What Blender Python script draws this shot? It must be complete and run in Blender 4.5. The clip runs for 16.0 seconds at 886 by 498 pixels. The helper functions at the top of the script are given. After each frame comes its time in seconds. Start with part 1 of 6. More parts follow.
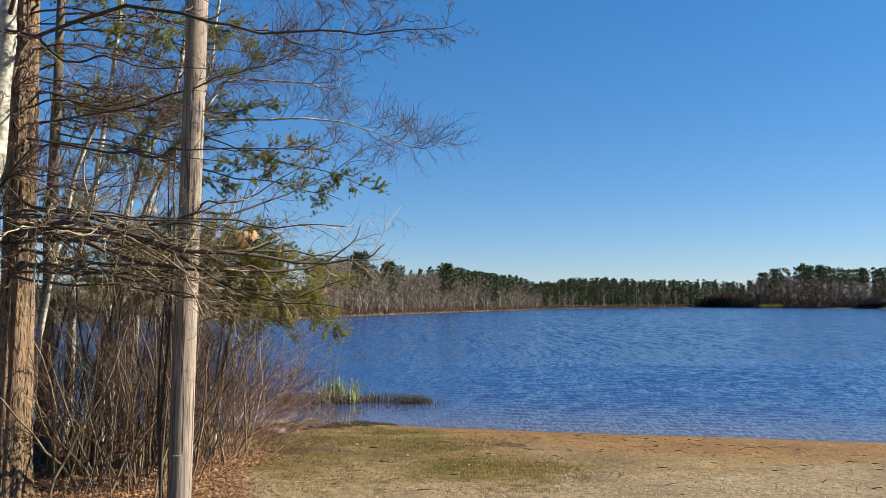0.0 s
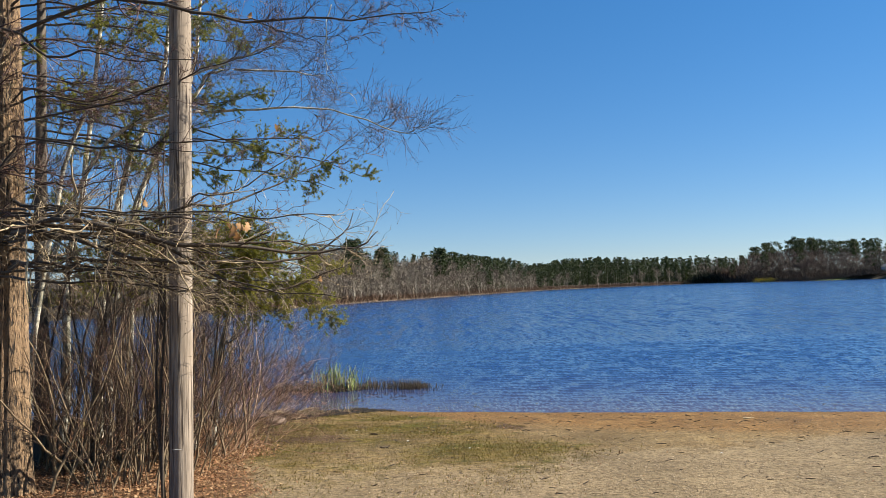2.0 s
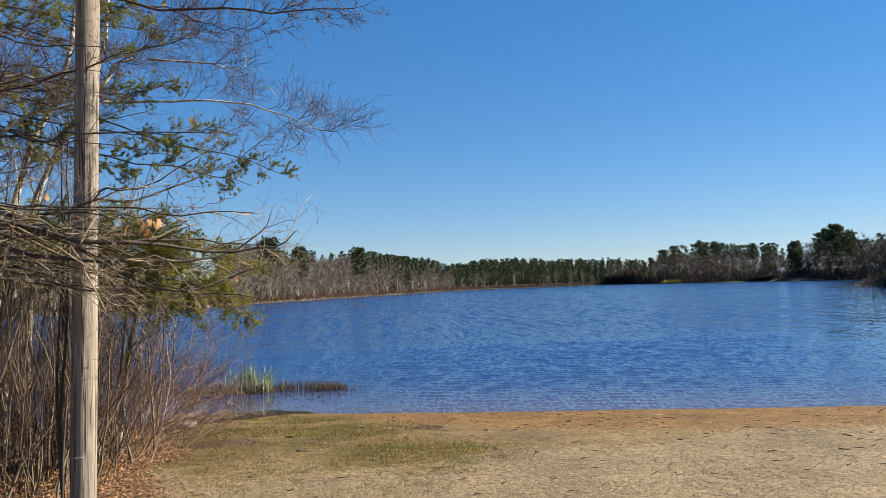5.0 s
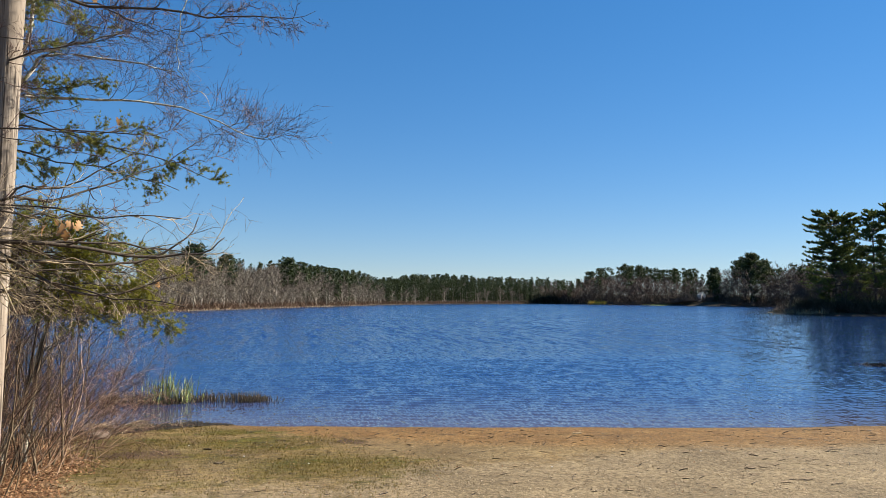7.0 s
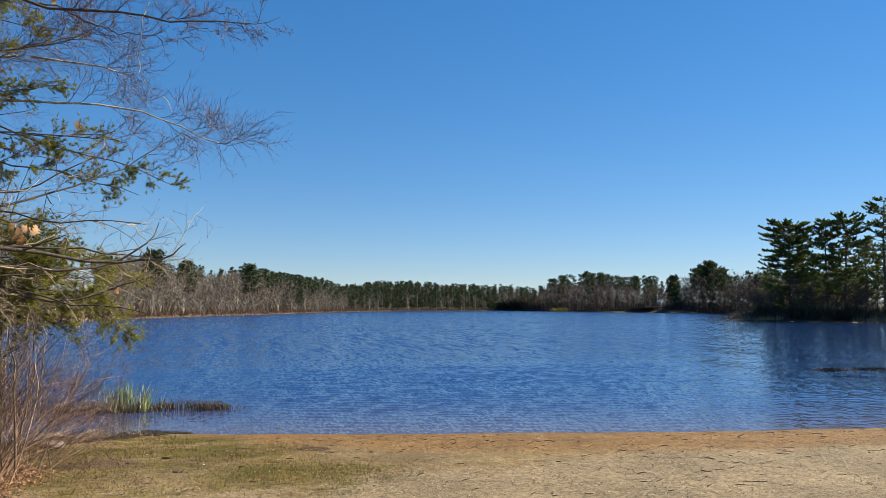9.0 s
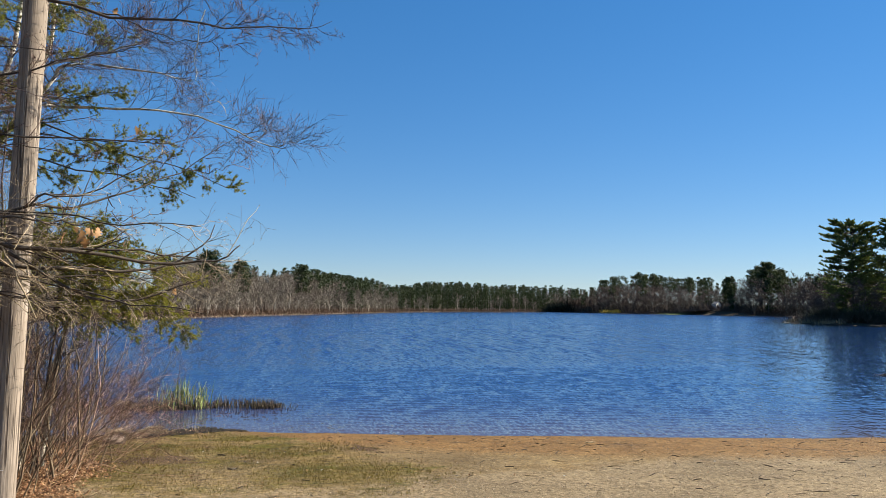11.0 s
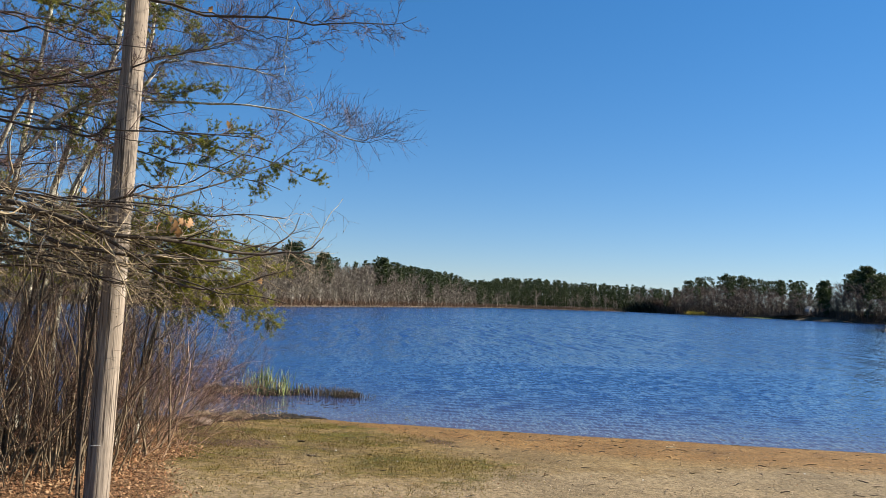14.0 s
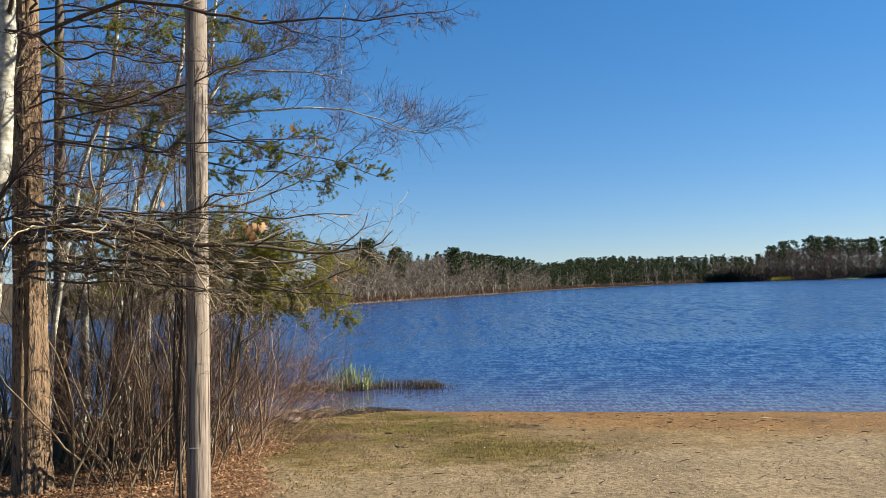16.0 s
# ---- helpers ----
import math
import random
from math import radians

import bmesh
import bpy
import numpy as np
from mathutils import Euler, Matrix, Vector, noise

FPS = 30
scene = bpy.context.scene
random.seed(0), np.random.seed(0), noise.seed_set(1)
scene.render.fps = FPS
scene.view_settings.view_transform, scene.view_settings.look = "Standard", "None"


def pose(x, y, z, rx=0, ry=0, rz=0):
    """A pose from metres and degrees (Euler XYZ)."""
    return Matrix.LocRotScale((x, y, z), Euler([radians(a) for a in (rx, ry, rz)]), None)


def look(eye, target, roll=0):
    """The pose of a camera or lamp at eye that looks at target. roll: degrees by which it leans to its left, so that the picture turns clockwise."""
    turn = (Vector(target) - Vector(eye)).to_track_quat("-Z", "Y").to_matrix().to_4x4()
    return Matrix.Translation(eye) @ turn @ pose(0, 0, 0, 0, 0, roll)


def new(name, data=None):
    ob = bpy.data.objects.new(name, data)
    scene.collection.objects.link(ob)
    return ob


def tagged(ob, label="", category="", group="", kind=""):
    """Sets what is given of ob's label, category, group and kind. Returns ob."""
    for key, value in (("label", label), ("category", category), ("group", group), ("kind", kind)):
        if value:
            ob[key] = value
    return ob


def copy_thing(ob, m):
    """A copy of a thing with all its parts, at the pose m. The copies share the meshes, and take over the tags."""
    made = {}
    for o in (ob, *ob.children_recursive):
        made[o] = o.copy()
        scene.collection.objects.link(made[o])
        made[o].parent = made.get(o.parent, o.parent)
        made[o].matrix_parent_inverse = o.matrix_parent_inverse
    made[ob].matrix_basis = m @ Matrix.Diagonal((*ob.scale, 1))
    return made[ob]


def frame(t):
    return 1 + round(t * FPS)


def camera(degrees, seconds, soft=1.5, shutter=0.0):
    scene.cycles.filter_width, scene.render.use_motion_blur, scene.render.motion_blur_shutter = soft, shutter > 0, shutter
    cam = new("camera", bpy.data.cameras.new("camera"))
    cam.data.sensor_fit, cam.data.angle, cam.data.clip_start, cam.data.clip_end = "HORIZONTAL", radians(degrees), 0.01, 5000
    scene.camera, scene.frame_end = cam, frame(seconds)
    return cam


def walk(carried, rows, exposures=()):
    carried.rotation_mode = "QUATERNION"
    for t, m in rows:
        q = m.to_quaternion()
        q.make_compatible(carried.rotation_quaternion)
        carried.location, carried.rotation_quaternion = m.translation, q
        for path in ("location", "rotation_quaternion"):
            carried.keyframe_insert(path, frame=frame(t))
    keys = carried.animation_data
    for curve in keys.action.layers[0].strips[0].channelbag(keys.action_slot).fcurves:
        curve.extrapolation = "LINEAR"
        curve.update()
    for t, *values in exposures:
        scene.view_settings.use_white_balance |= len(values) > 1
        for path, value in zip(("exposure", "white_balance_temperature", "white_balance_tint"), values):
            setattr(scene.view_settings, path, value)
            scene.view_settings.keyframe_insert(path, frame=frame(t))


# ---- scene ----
cam = camera(62.5, 16.0, soft=0.7)

PATH = [
    (0, (-0.293, -0.376, 2.27), (-0.259, 1.618, 2.415), -0.0),
    (0.5, (-0.309, -0.37, 2.276), (-0.27, 1.626, 2.401), -0.2),
    (1, (-0.303, -0.37, 2.267), (-0.268, 1.626, 2.383), -1.8),
    (1.5, (-0.31, -0.363, 2.27), (-0.271, 1.634, 2.374), -2.1),
    (2, (-0.302, -0.365, 2.275), (-0.249, 1.632, 2.378), -1.9),
    (2.5, (-0.308, -0.363, 2.275), (-0.24, 1.633, 2.376), -1.9),
    (3, (-0.318, -0.366, 2.272), (-0.232, 1.629, 2.375), -1.5),
    (3.5, (-0.313, -0.369, 2.27), (-0.201, 1.626, 2.372), -0.6),
    (4, (-0.332, -0.306, 2.288), (-0.174, 1.685, 2.388), -1.2),
    (6.5, (-0.304, -0.359, 2.284), (0.118, 1.593, 2.392), 0.2),
    (7, (-0.308, -0.371, 2.286), (0.149, 1.571, 2.42), 0.4),
    (7.5, (-0.304, -0.376, 2.283), (0.182, 1.558, 2.437), 0.7),
    (8, (-0.309, -0.401, 2.28), (0.206, 1.526, 2.436), 0.4),
    (9.15, (-0.316, -0.425, 2.278), (0.239, 1.496, 2.432), 0.4),
    (10.5, (-0.323, -0.441, 2.277), (0.145, 1.498, 2.428), 0.4),
    (11, (-0.316, -0.412, 2.286), (0.105, 1.537, 2.441), 0.7),
    (11.5, (-0.317, -0.402, 2.286), (0.07, 1.554, 2.444), 0.4),
    (12, (-0.312, -0.4, 2.281), (0.038, 1.561, 2.454), 1.2),
    (12.5, (-0.31, -0.407, 2.283), (0.011, 1.559, 2.459), 2.3),
    (13, (-0.315, -0.414, 2.273), (-0.012, 1.556, 2.432), 2.8),
    (13.5, (-0.313, -0.403, 2.277), (-0.057, 1.576, 2.419), 2.5),
    (14, (-0.316, -0.391, 2.292), (-0.109, 1.593, 2.428), 2.4),
    (14.5, (-0.283, -0.355, 2.27), (-0.171, 1.635, 2.435), -0.0),
    (15, (-0.305, -0.365, 2.268), (-0.244, 1.628, 2.425), -1.3),
    (15.5, (-0.302, -0.384, 2.267), (-0.271, 1.611, 2.394), -1.7),
    (16, (-0.31, -0.37, 2.274), (-0.295, 1.628, 2.377), -2.0),
]
walk(cam, [(t, look(eye, target, roll)) for t, eye, target, roll in PATH])

# ---------- world, sun ----------
SUN_AZ, SUN_EL = radians(84), radians(36)
world = bpy.data.worlds.new("sky_world")
scene.world = world
world.use_nodes = True
wn, wl = world.node_tree.nodes, world.node_tree.links
wn.clear()
sky = wn.new("ShaderNodeTexSky")
sky.sky_type = "NISHITA"
sky.sun_disc = False
sky.sun_elevation, sky.sun_rotation = SUN_EL, SUN_AZ
sky.air_density, sky.dust_density, sky.ozone_density = 1.0, 0.0, 3.0
bg = wn.new("ShaderNodeBackground")
bg.inputs[1].default_value = 0.067
wout = wn.new("ShaderNodeOutputWorld")
clear = wn.new("ShaderNodeHueSaturation")
clear.inputs["Saturation"].default_value = 1.36
deep = wn.new("ShaderNodeMix")
deep.data_type, deep.blend_type = "RGBA", "MULTIPLY"
deep.inputs[0].default_value, deep.inputs[7].default_value = 1.0, (0.83, 0.95, 1.16, 1)
flat = wn.new("ShaderNodeGamma")
flat.inputs[1].default_value = 0.65
wl.new(sky.outputs[0], flat.inputs[0])
wl.new(flat.outputs[0], deep.inputs[6])
wl.new(deep.outputs[2], clear.inputs["Color"])
wl.new(clear.outputs[0], bg.inputs[0])
wl.new(bg.outputs[0], wout.inputs[0])

sun = new("sun", bpy.data.lights.new("sun", "SUN"))
sun.data.energy, sun.data.angle, sun.data.color = 5.0, radians(0.53), (1.0, 0.93, 0.80)
to_sun = Vector((math.sin(SUN_AZ) * math.cos(SUN_EL), math.cos(SUN_AZ) * math.cos(SUN_EL), math.sin(SUN_EL)))
sun.matrix_world = look(to_sun * 100, (0, 0, 0))
scene.view_settings.exposure = 1.555

# ---------- materials ----------


def material(name):
    m = bpy.data.materials.new(name)
    m.use_nodes = True
    return m, m.node_tree.nodes, m.node_tree.links, m.node_tree.nodes["Principled BSDF"]


def ramp(nodes, links, fac, stops):
    r = nodes.new("ShaderNodeValToRGB")
    e = r.color_ramp.elements
    while len(e) < len(stops):
        e.new(0.5)
    for el, (p, c) in zip(e, stops):
        el.position, el.color = p, (*c, 1)
    links.new(fac, r.inputs[0])
    return r.outputs[0]


def noise_tex(nodes, links, vec, scale, detail=4.0, rough=0.55):
    n = nodes.new("ShaderNodeTexNoise")
    n.inputs["Scale"].default_value, n.inputs["Detail"].default_value, n.inputs["Roughness"].default_value = scale, detail, rough
    if vec is not None:
        links.new(vec, n.inputs["Vector"])
    return n.outputs[0]


def mapped(nodes, links, scale, which="Object"):
    tc = nodes.new("ShaderNodeTexCoord")
    mp = nodes.new("ShaderNodeMapping")
    mp.inputs["Scale"].default_value = scale
    links.new(tc.outputs[which], mp.inputs["Vector"])
    return mp.outputs[0]


def mix(nodes, links, fac, a, b, blend="MIX"):
    m = nodes.new("ShaderNodeMix")
    m.data_type, m.blend_type = "RGBA", blend
    for socket, v in ((m.inputs[0], fac), (m.inputs[6], a), (m.inputs[7], b)):
        if isinstance(v, (int, float)):
            socket.default_value = v
        elif isinstance(v, tuple):
            socket.default_value = (*v, 1)
        else:
            links.new(v, socket)
    return m.outputs[2]


def math_node(nodes, links, op, a, b, clamp=False):
    m = nodes.new("ShaderNodeMath")
    m.operation, m.use_clamp = op, clamp
    for socket, v in zip(m.inputs, (a, b)):
        if isinstance(v, (int, float)):
            socket.default_value = v
        else:
            links.new(v, socket)
    return m.outputs[0]


def bump(nodes, links, shader, height, strength, distance):
    b = nodes.new("ShaderNodeBump")
    b.inputs["Strength"].default_value, b.inputs["Distance"].default_value = strength, distance
    links.new(height, b.inputs["Height"])
    links.new(b.outputs[0], shader.inputs["Normal"])


def bark(name, dark, light, patch, stretch=(30, 30, 5), relief=0.01, patch_scale=3.0, rough=0.9, cracks=None):
    """Bark or weathered wood: fibres along z, larger patches of a second tone."""
    m, n, l, s = material(name)
    v = mapped(n, l, stretch)
    fine = noise_tex(n, l, v, 1.0, 6, 0.65)
    col = ramp(n, l, fine, [(0.3, dark), (0.62, light)])
    big = noise_tex(n, l, mapped(n, l, (patch_scale, patch_scale, patch_scale * 0.6)), 1.0, 4)
    fac = ramp(n, l, big, [(0.45, (0, 0, 0)), (0.65, (1, 1, 1))])
    col = mix(n, l, math_node(n, l, "MULTIPLY", fac, 0.7), col, patch)
    high = fine
    if cracks:
        split = noise_tex(n, l, mapped(n, l, cracks), 1.0, 3, 0.5)
        line = ramp(n, l, split, [(0.36, (0, 0, 0)), (0.43, (1, 1, 1))])
        col = mix(n, l, line, dark, col)
        high = math_node(n, l, "ADD", fine, line)
    l.new(col, s.inputs["Base Color"])
    s.inputs["Roughness"].default_value = rough
    bump(n, l, s, high, 0.8, relief)
    return m


def varied(name, tones, rough=0.8, by="island", scale=4.0, translucent=0.0):
    """Small pieces (twigs, leaves, needles, pebbles), each of its own tone."""
    m, n, l, s = material(name)
    if by == "island":
        src = n.new("ShaderNodeNewGeometry").outputs["Random Per Island"]
    else:
        src = n.new("ShaderNodeObjectInfo").outputs["Random"]
    col = ramp(n, l, src, [(i / (len(tones) - 1), c) for i, c in enumerate(tones)])
    nz = noise_tex(n, l, mapped(n, l, (scale, scale, scale)), 1.0, 3)
    shade = ramp(n, l, nz, [(0.3, (0.72, 0.72, 0.72)), (0.7, (1.2, 1.2, 1.2))])
    out = mix(n, l, 1.0, col, shade, "MULTIPLY")
    l.new(out, s.inputs["Base Color"])
    s.inputs["Roughness"].default_value = rough
    s.inputs["Specular IOR Level"].default_value = 0.25
    if translucent:
        tr = n.new("ShaderNodeBsdfTranslucent")
        l.new(out, tr.inputs[0])
        ms = n.new("ShaderNodeMixShader")
        ms.inputs[0].default_value = translucent
        l.new(s.outputs[0], ms.inputs[1])
        l.new(tr.outputs[0], ms.inputs[2])
        l.new(ms.outputs[0], n["Material Output"].inputs[0])
    return m


M_POLE = bark("weathered_pole_wood", (0.0596, 0.0422, 0.0297), (0.291, 0.236, 0.182), (0.179, 0.138, 0.102), (70, 70, 2.6), 0.005, 3.4, 0.85, (34, 34, 1.3))
M_OAK = bark("furrowed_bark", (0.02, 0.0137, 0.00911), (0.291, 0.186, 0.1), (0.182, 0.114, 0.062), (85, 85, 22.0), 0.03, 2.5, 0.9, (46, 46, 7))
M_LIMB = bark("limb_bark", (0.00645, 0.00482, 0.00375), (0.0806, 0.0578, 0.0375), (0.0321, 0.0236, 0.0161), (50, 50, 50), 0.004, 6.0)
M_PALE = bark("lichen_pale_bark", (0.12, 0.11, 0.08), (0.56, 0.52, 0.42), (0.085, 0.08, 0.045), (11, 11, 20), 0.006, 9.0)
M_PINEBARK = bark("pine_bark", (0.03, 0.024, 0.018), (0.11, 0.085, 0.062), (0.07, 0.062, 0.05), (20, 20, 6), 0.012, 3.0)
M_TWIG = varied("bare_twig", [(0.013, 0.009, 0.007), (0.075, 0.052, 0.034), (0.42, 0.33, 0.20), (0.03, 0.02, 0.014), (0.16, 0.115, 0.07), (0.30, 0.235, 0.145), (0.02, 0.014, 0.010)])
M_DARKTWIG = varied("dark_red_twig", [(0.018, 0.010, 0.009), (0.085, 0.045, 0.038), (0.04, 0.021, 0.019), (0.19, 0.125, 0.095), (0.055, 0.03, 0.027)])
# near-black tones put the thicket's inner shade into the twig colour
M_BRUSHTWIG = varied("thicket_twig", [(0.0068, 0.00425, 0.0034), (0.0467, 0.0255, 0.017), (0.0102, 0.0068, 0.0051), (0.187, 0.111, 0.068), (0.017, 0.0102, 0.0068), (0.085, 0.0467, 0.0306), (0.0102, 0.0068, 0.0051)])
M_REDTWIG = varied("reddish_shrub_twig", [(0.022, 0.012, 0.010), (0.17, 0.085, 0.06), (0.05, 0.027, 0.021), (0.34, 0.22, 0.145), (0.10, 0.05, 0.038), (0.03, 0.017, 0.014)])
# mostly near-black: shade between crowded stems is painted into these tones
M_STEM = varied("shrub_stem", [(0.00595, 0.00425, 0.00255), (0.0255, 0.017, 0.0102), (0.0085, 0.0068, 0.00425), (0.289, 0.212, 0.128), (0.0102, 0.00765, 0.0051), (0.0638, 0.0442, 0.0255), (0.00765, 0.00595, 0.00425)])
M_NEEDLE = varied("pine_needle", [(0.097, 0.121, 0.0194), (0.174, 0.186, 0.0283), (0.262, 0.231, 0.0404), (0.116, 0.135, 0.0242)], 0.6, translucent=0.45)
M_YELLOWNEEDLE = varied("yellow_green_foliage", [(0.142, 0.156, 0.019), (0.222, 0.212, 0.0271), (0.253, 0.218, 0.0379), (0.116, 0.14, 0.019)], 0.6, translucent=0.55)
M_FARPINE = varied("far_pine_foliage", [(0.0182, 0.0326, 0.00864), (0.0288, 0.0456, 0.012), (0.0456, 0.0576, 0.0163), (0.024, 0.0384, 0.0106)], 0.75, translucent=0.15, scale=0.6)
M_SPITPINE = varied("point_pine_foliage", [(0.077, 0.109, 0.028), (0.125, 0.156, 0.0392), (0.195, 0.204, 0.0504), (0.091, 0.123, 0.0336)], 0.7, translucent=0.2, scale=0.3)
M_WEED = varied("dead_water_weed", [(0.010, 0.008, 0.006), (0.022, 0.017, 0.012), (0.014, 0.011, 0.008)], 0.95)
M_WHITESTONE = bark("white_stone", (0.36, 0.344, 0.32), (0.544, 0.528, 0.496), (0.464, 0.44, 0.4), (20, 20, 20), 0.004, 8.0)
M_FARTWIG = varied("far_bare_twig", [(0.101, 0.0811, 0.0595), (0.161, 0.134, 0.101), (0.127, 0.0955, 0.0727), (0.201, 0.176, 0.138)], 0.9, scale=0.5)
M_FARBROWN = varied("far_brown_twig", [(0.0634, 0.0445, 0.0342), (0.114, 0.0811, 0.0608), (0.0888, 0.0584, 0.0445), (0.146, 0.112, 0.0836)], 0.9, scale=0.5)
M_FARTRUNK = bark("far_grey_trunk", (0.145, 0.123, 0.0955), (0.38, 0.335, 0.268), (0.19, 0.163, 0.123), (6, 6, 2), 0.01, 1.0)
M_SHOREBRUSH = varied("russet_shore_brush", [(0.0944, 0.0506, 0.0325), (0.138, 0.0795, 0.0506), (0.109, 0.0723, 0.047), (0.167, 0.116, 0.0723)], 0.9, scale=0.4)
M_DARKBRUSH = varied("dark_evergreen_brush", [(0.0213, 0.0255, 0.0153), (0.034, 0.0382, 0.0213), (0.0467, 0.0425, 0.0255)], 0.9, scale=0.4)
M_TAN = varied("dry_tan_reed", [(0.217, 0.159, 0.0944), (0.303, 0.239, 0.145), (0.26, 0.188, 0.101)], 0.8, scale=1.0)
M_IRIS = varied("iris_blade", [(0.137, 0.196, 0.0489), (0.254, 0.293, 0.108), (0.411, 0.391, 0.215), (0.0978, 0.147, 0.0391)], 0.5, by="object", translucent=0.25)
M_STUB = varied("dark_reed_stub", [(0.0255, 0.0195, 0.0119), (0.0638, 0.0425, 0.0255), (0.0382, 0.0323, 0.0153)], 0.7)
M_LITTER = varied("fallen_leaf", [(0.159, 0.0723, 0.0325), (0.246, 0.13, 0.0615), (0.332, 0.217, 0.123), (0.188, 0.0831, 0.0347), (0.0795, 0.0419, 0.0217)], 0.7, translucent=0.1)
M_GRASS = varied("short_grass_blade", [(0.109, 0.0831, 0.0116), (0.167, 0.123, 0.0217), (0.0831, 0.0758, 0.00867), (0.217, 0.156, 0.0578), (0.138, 0.0867, 0.0289)], 0.7, translucent=0.2)
M_PEBBLE = varied("pebble", [(0.122, 0.084, 0.0471), (0.275, 0.196, 0.111), (0.0382, 0.0276, 0.0175), (0.444, 0.356, 0.242), (0.184, 0.123, 0.0673)], 0.8)
M_DEBRIS = varied("wet_debris", [(0.02, 0.014, 0.009), (0.045, 0.031, 0.019), (0.085, 0.06, 0.035)], 0.6)
M_ROCK = bark("pale_boulder", (0.136, 0.0978, 0.0723), (0.246, 0.183, 0.145), (0.178, 0.132, 0.102), (14, 14, 14), 0.01, 5.0)
M_ORANGELEAF = varied("oak_leaf_dry", [(0.209, 0.095, 0.0333), (0.323, 0.162, 0.057), (0.532, 0.38, 0.209)], 0.6, translucent=0.3)
M_FORSYTHIA = varied("yellow_blossom", [(0.552, 0.357, 0.0255), (0.637, 0.468, 0.051), (0.425, 0.306, 0.0425)], 0.7, scale=1.0)
M_SIDING = bark("white_clapboard", (0.442, 0.442, 0.425), (0.578, 0.578, 0.552), (0.51, 0.51, 0.484), (0.5, 0.5, 12), 0.01, 0.6, 0.6)
M_ROOF = bark("grey_shingle", (0.10, 0.10, 0.10), (0.20, 0.19, 0.18), (0.15, 0.15, 0.14), (3, 8, 8), 0.01, 1.0)
M_WINDOW = varied("dark_window_glass", [(0.02, 0.025, 0.03), (0.03, 0.035, 0.04)], 0.08)
M_METAL = varied("dull_metal_tag", [(0.36, 0.35, 0.33), (0.45, 0.44, 0.42)], 0.4)


def attribute(nodes, name):
    a = nodes.new("ShaderNodeAttribute")
    a.attribute_name = name
    return a.outputs["Fac"]


def ground_material():
    m, n, l, s = material("beach_ground")
    v = mapped(n, l, (1, 1, 1))
    grain = noise_tex(n, l, v, 90, 5, 0.7)
    grit = noise_tex(n, l, v, 32, 4, 0.75)
    mid = noise_tex(n, l, v, 3.5, 5, 0.6)
    big = noise_tex(n, l, v, 0.8, 4, 0.55)
    tan = mix(n, l, ramp(n, l, mid, [(0.35, (0, 0, 0)), (0.7, (1, 1, 1))]), (0.13, 0.0858, 0.0362), (0.174, 0.125, 0.0616))
    orange = mix(n, l, ramp(n, l, mid, [(0.35, (0, 0, 0)), (0.7, (1, 1, 1))]), (0.126, 0.0663, 0.0215), (0.175, 0.104, 0.0394))
    grey = mix(n, l, grit, (0.0888, 0.0623, 0.033), (0.255, 0.192, 0.112))
    green = mix(n, l, ramp(n, l, mid, [(0.38, (0, 0, 0)), (0.62, (1, 1, 1))]), (0.0963, 0.0702, 0.0117), (0.0522, 0.049, 0.00533))
    bare = ramp(n, l, noise_tex(n, l, mapped(n, l, (0.9, 1.6, 1)), 1.0, 5, 0.65), [(0.42, (0, 0, 0)), (0.54, (1, 1, 1))])
    green = mix(n, l, math_node(n, l, "MULTIPLY", bare, math_node(n, l, "SUBTRACT", 0.85, math_node(n, l, "MULTIPLY", attribute(n, "turf"), 0.45), True)), green, (0.133, 0.0877, 0.0374))
    dead = mix(n, l, grit, (0.0801, 0.0522, 0.0224), (0.203, 0.147, 0.0748))
    patchy = math_node(n, l, "ADD", attribute(n, "straw"), math_node(n, l, "MULTIPLY", math_node(n, l, "SUBTRACT", mid, 0.5), 1.5))
    green = mix(n, l, ramp(n, l, patchy, [(0.3, (0, 0, 0)), (0.8, (0.9, 0.9, 0.9))]), green, dead)
    litter = mix(n, l, grit, (0.0748, 0.0374, 0.0186), (0.17, 0.0963, 0.048))
    wood = mix(n, l, mid, (0.032, 0.024, 0.016), (0.0636, 0.0481, 0.0288))
    lawn = mix(n, l, mid, (0.0854, 0.106, 0.0267), (0.128, 0.144, 0.0427))

    def fac(name, rag):
        a = math_node(n, l, "ADD", attribute(n, name), math_node(n, l, "MULTIPLY", math_node(n, l, "SUBTRACT", mid, 0.5), rag))
        return ramp(n, l, a, [(0.32, (0, 0, 0)), (0.68, (1, 1, 1))])
    col = mix(n, l, fac("gravel", 1.2), tan, grey)
    col = mix(n, l, fac("wet", 0.8), col, orange)
    clump = ramp(n, l, noise_tex(n, l, mapped(n, l, (4.5, 7.0, 1)), 1.0, 5, 0.75), [(0.34, (0.5, 0.5, 0.5)), (0.5, (1, 1, 1)), (0.66, (1.4, 1.4, 1.4))])
    col = mix(n, l, fac("grass", 1.5), col, mix(n, l, 1.0, green, clump, "MULTIPLY"))
    col = mix(n, l, fac("litter", 1.2), col, litter)
    col = mix(n, l, fac("soil", 1.4), col, mix(n, l, grit, (0.0374, 0.0224, 0.0117), (0.0909, 0.0533, 0.0293)))
    col = mix(n, l, fac("mud", 0.8), col, (0.0239, 0.0186, 0.0133))
    col = mix(n, l, fac("wood", 0.2), col, wood)
    col = mix(n, l, fac("lawn", 0.2), col, lawn)
    speck = ramp(n, l, grain, [(0.30, (0.35, 0.35, 0.35)), (0.5, (1, 1, 1)), (0.75, (1.5, 1.5, 1.5))])
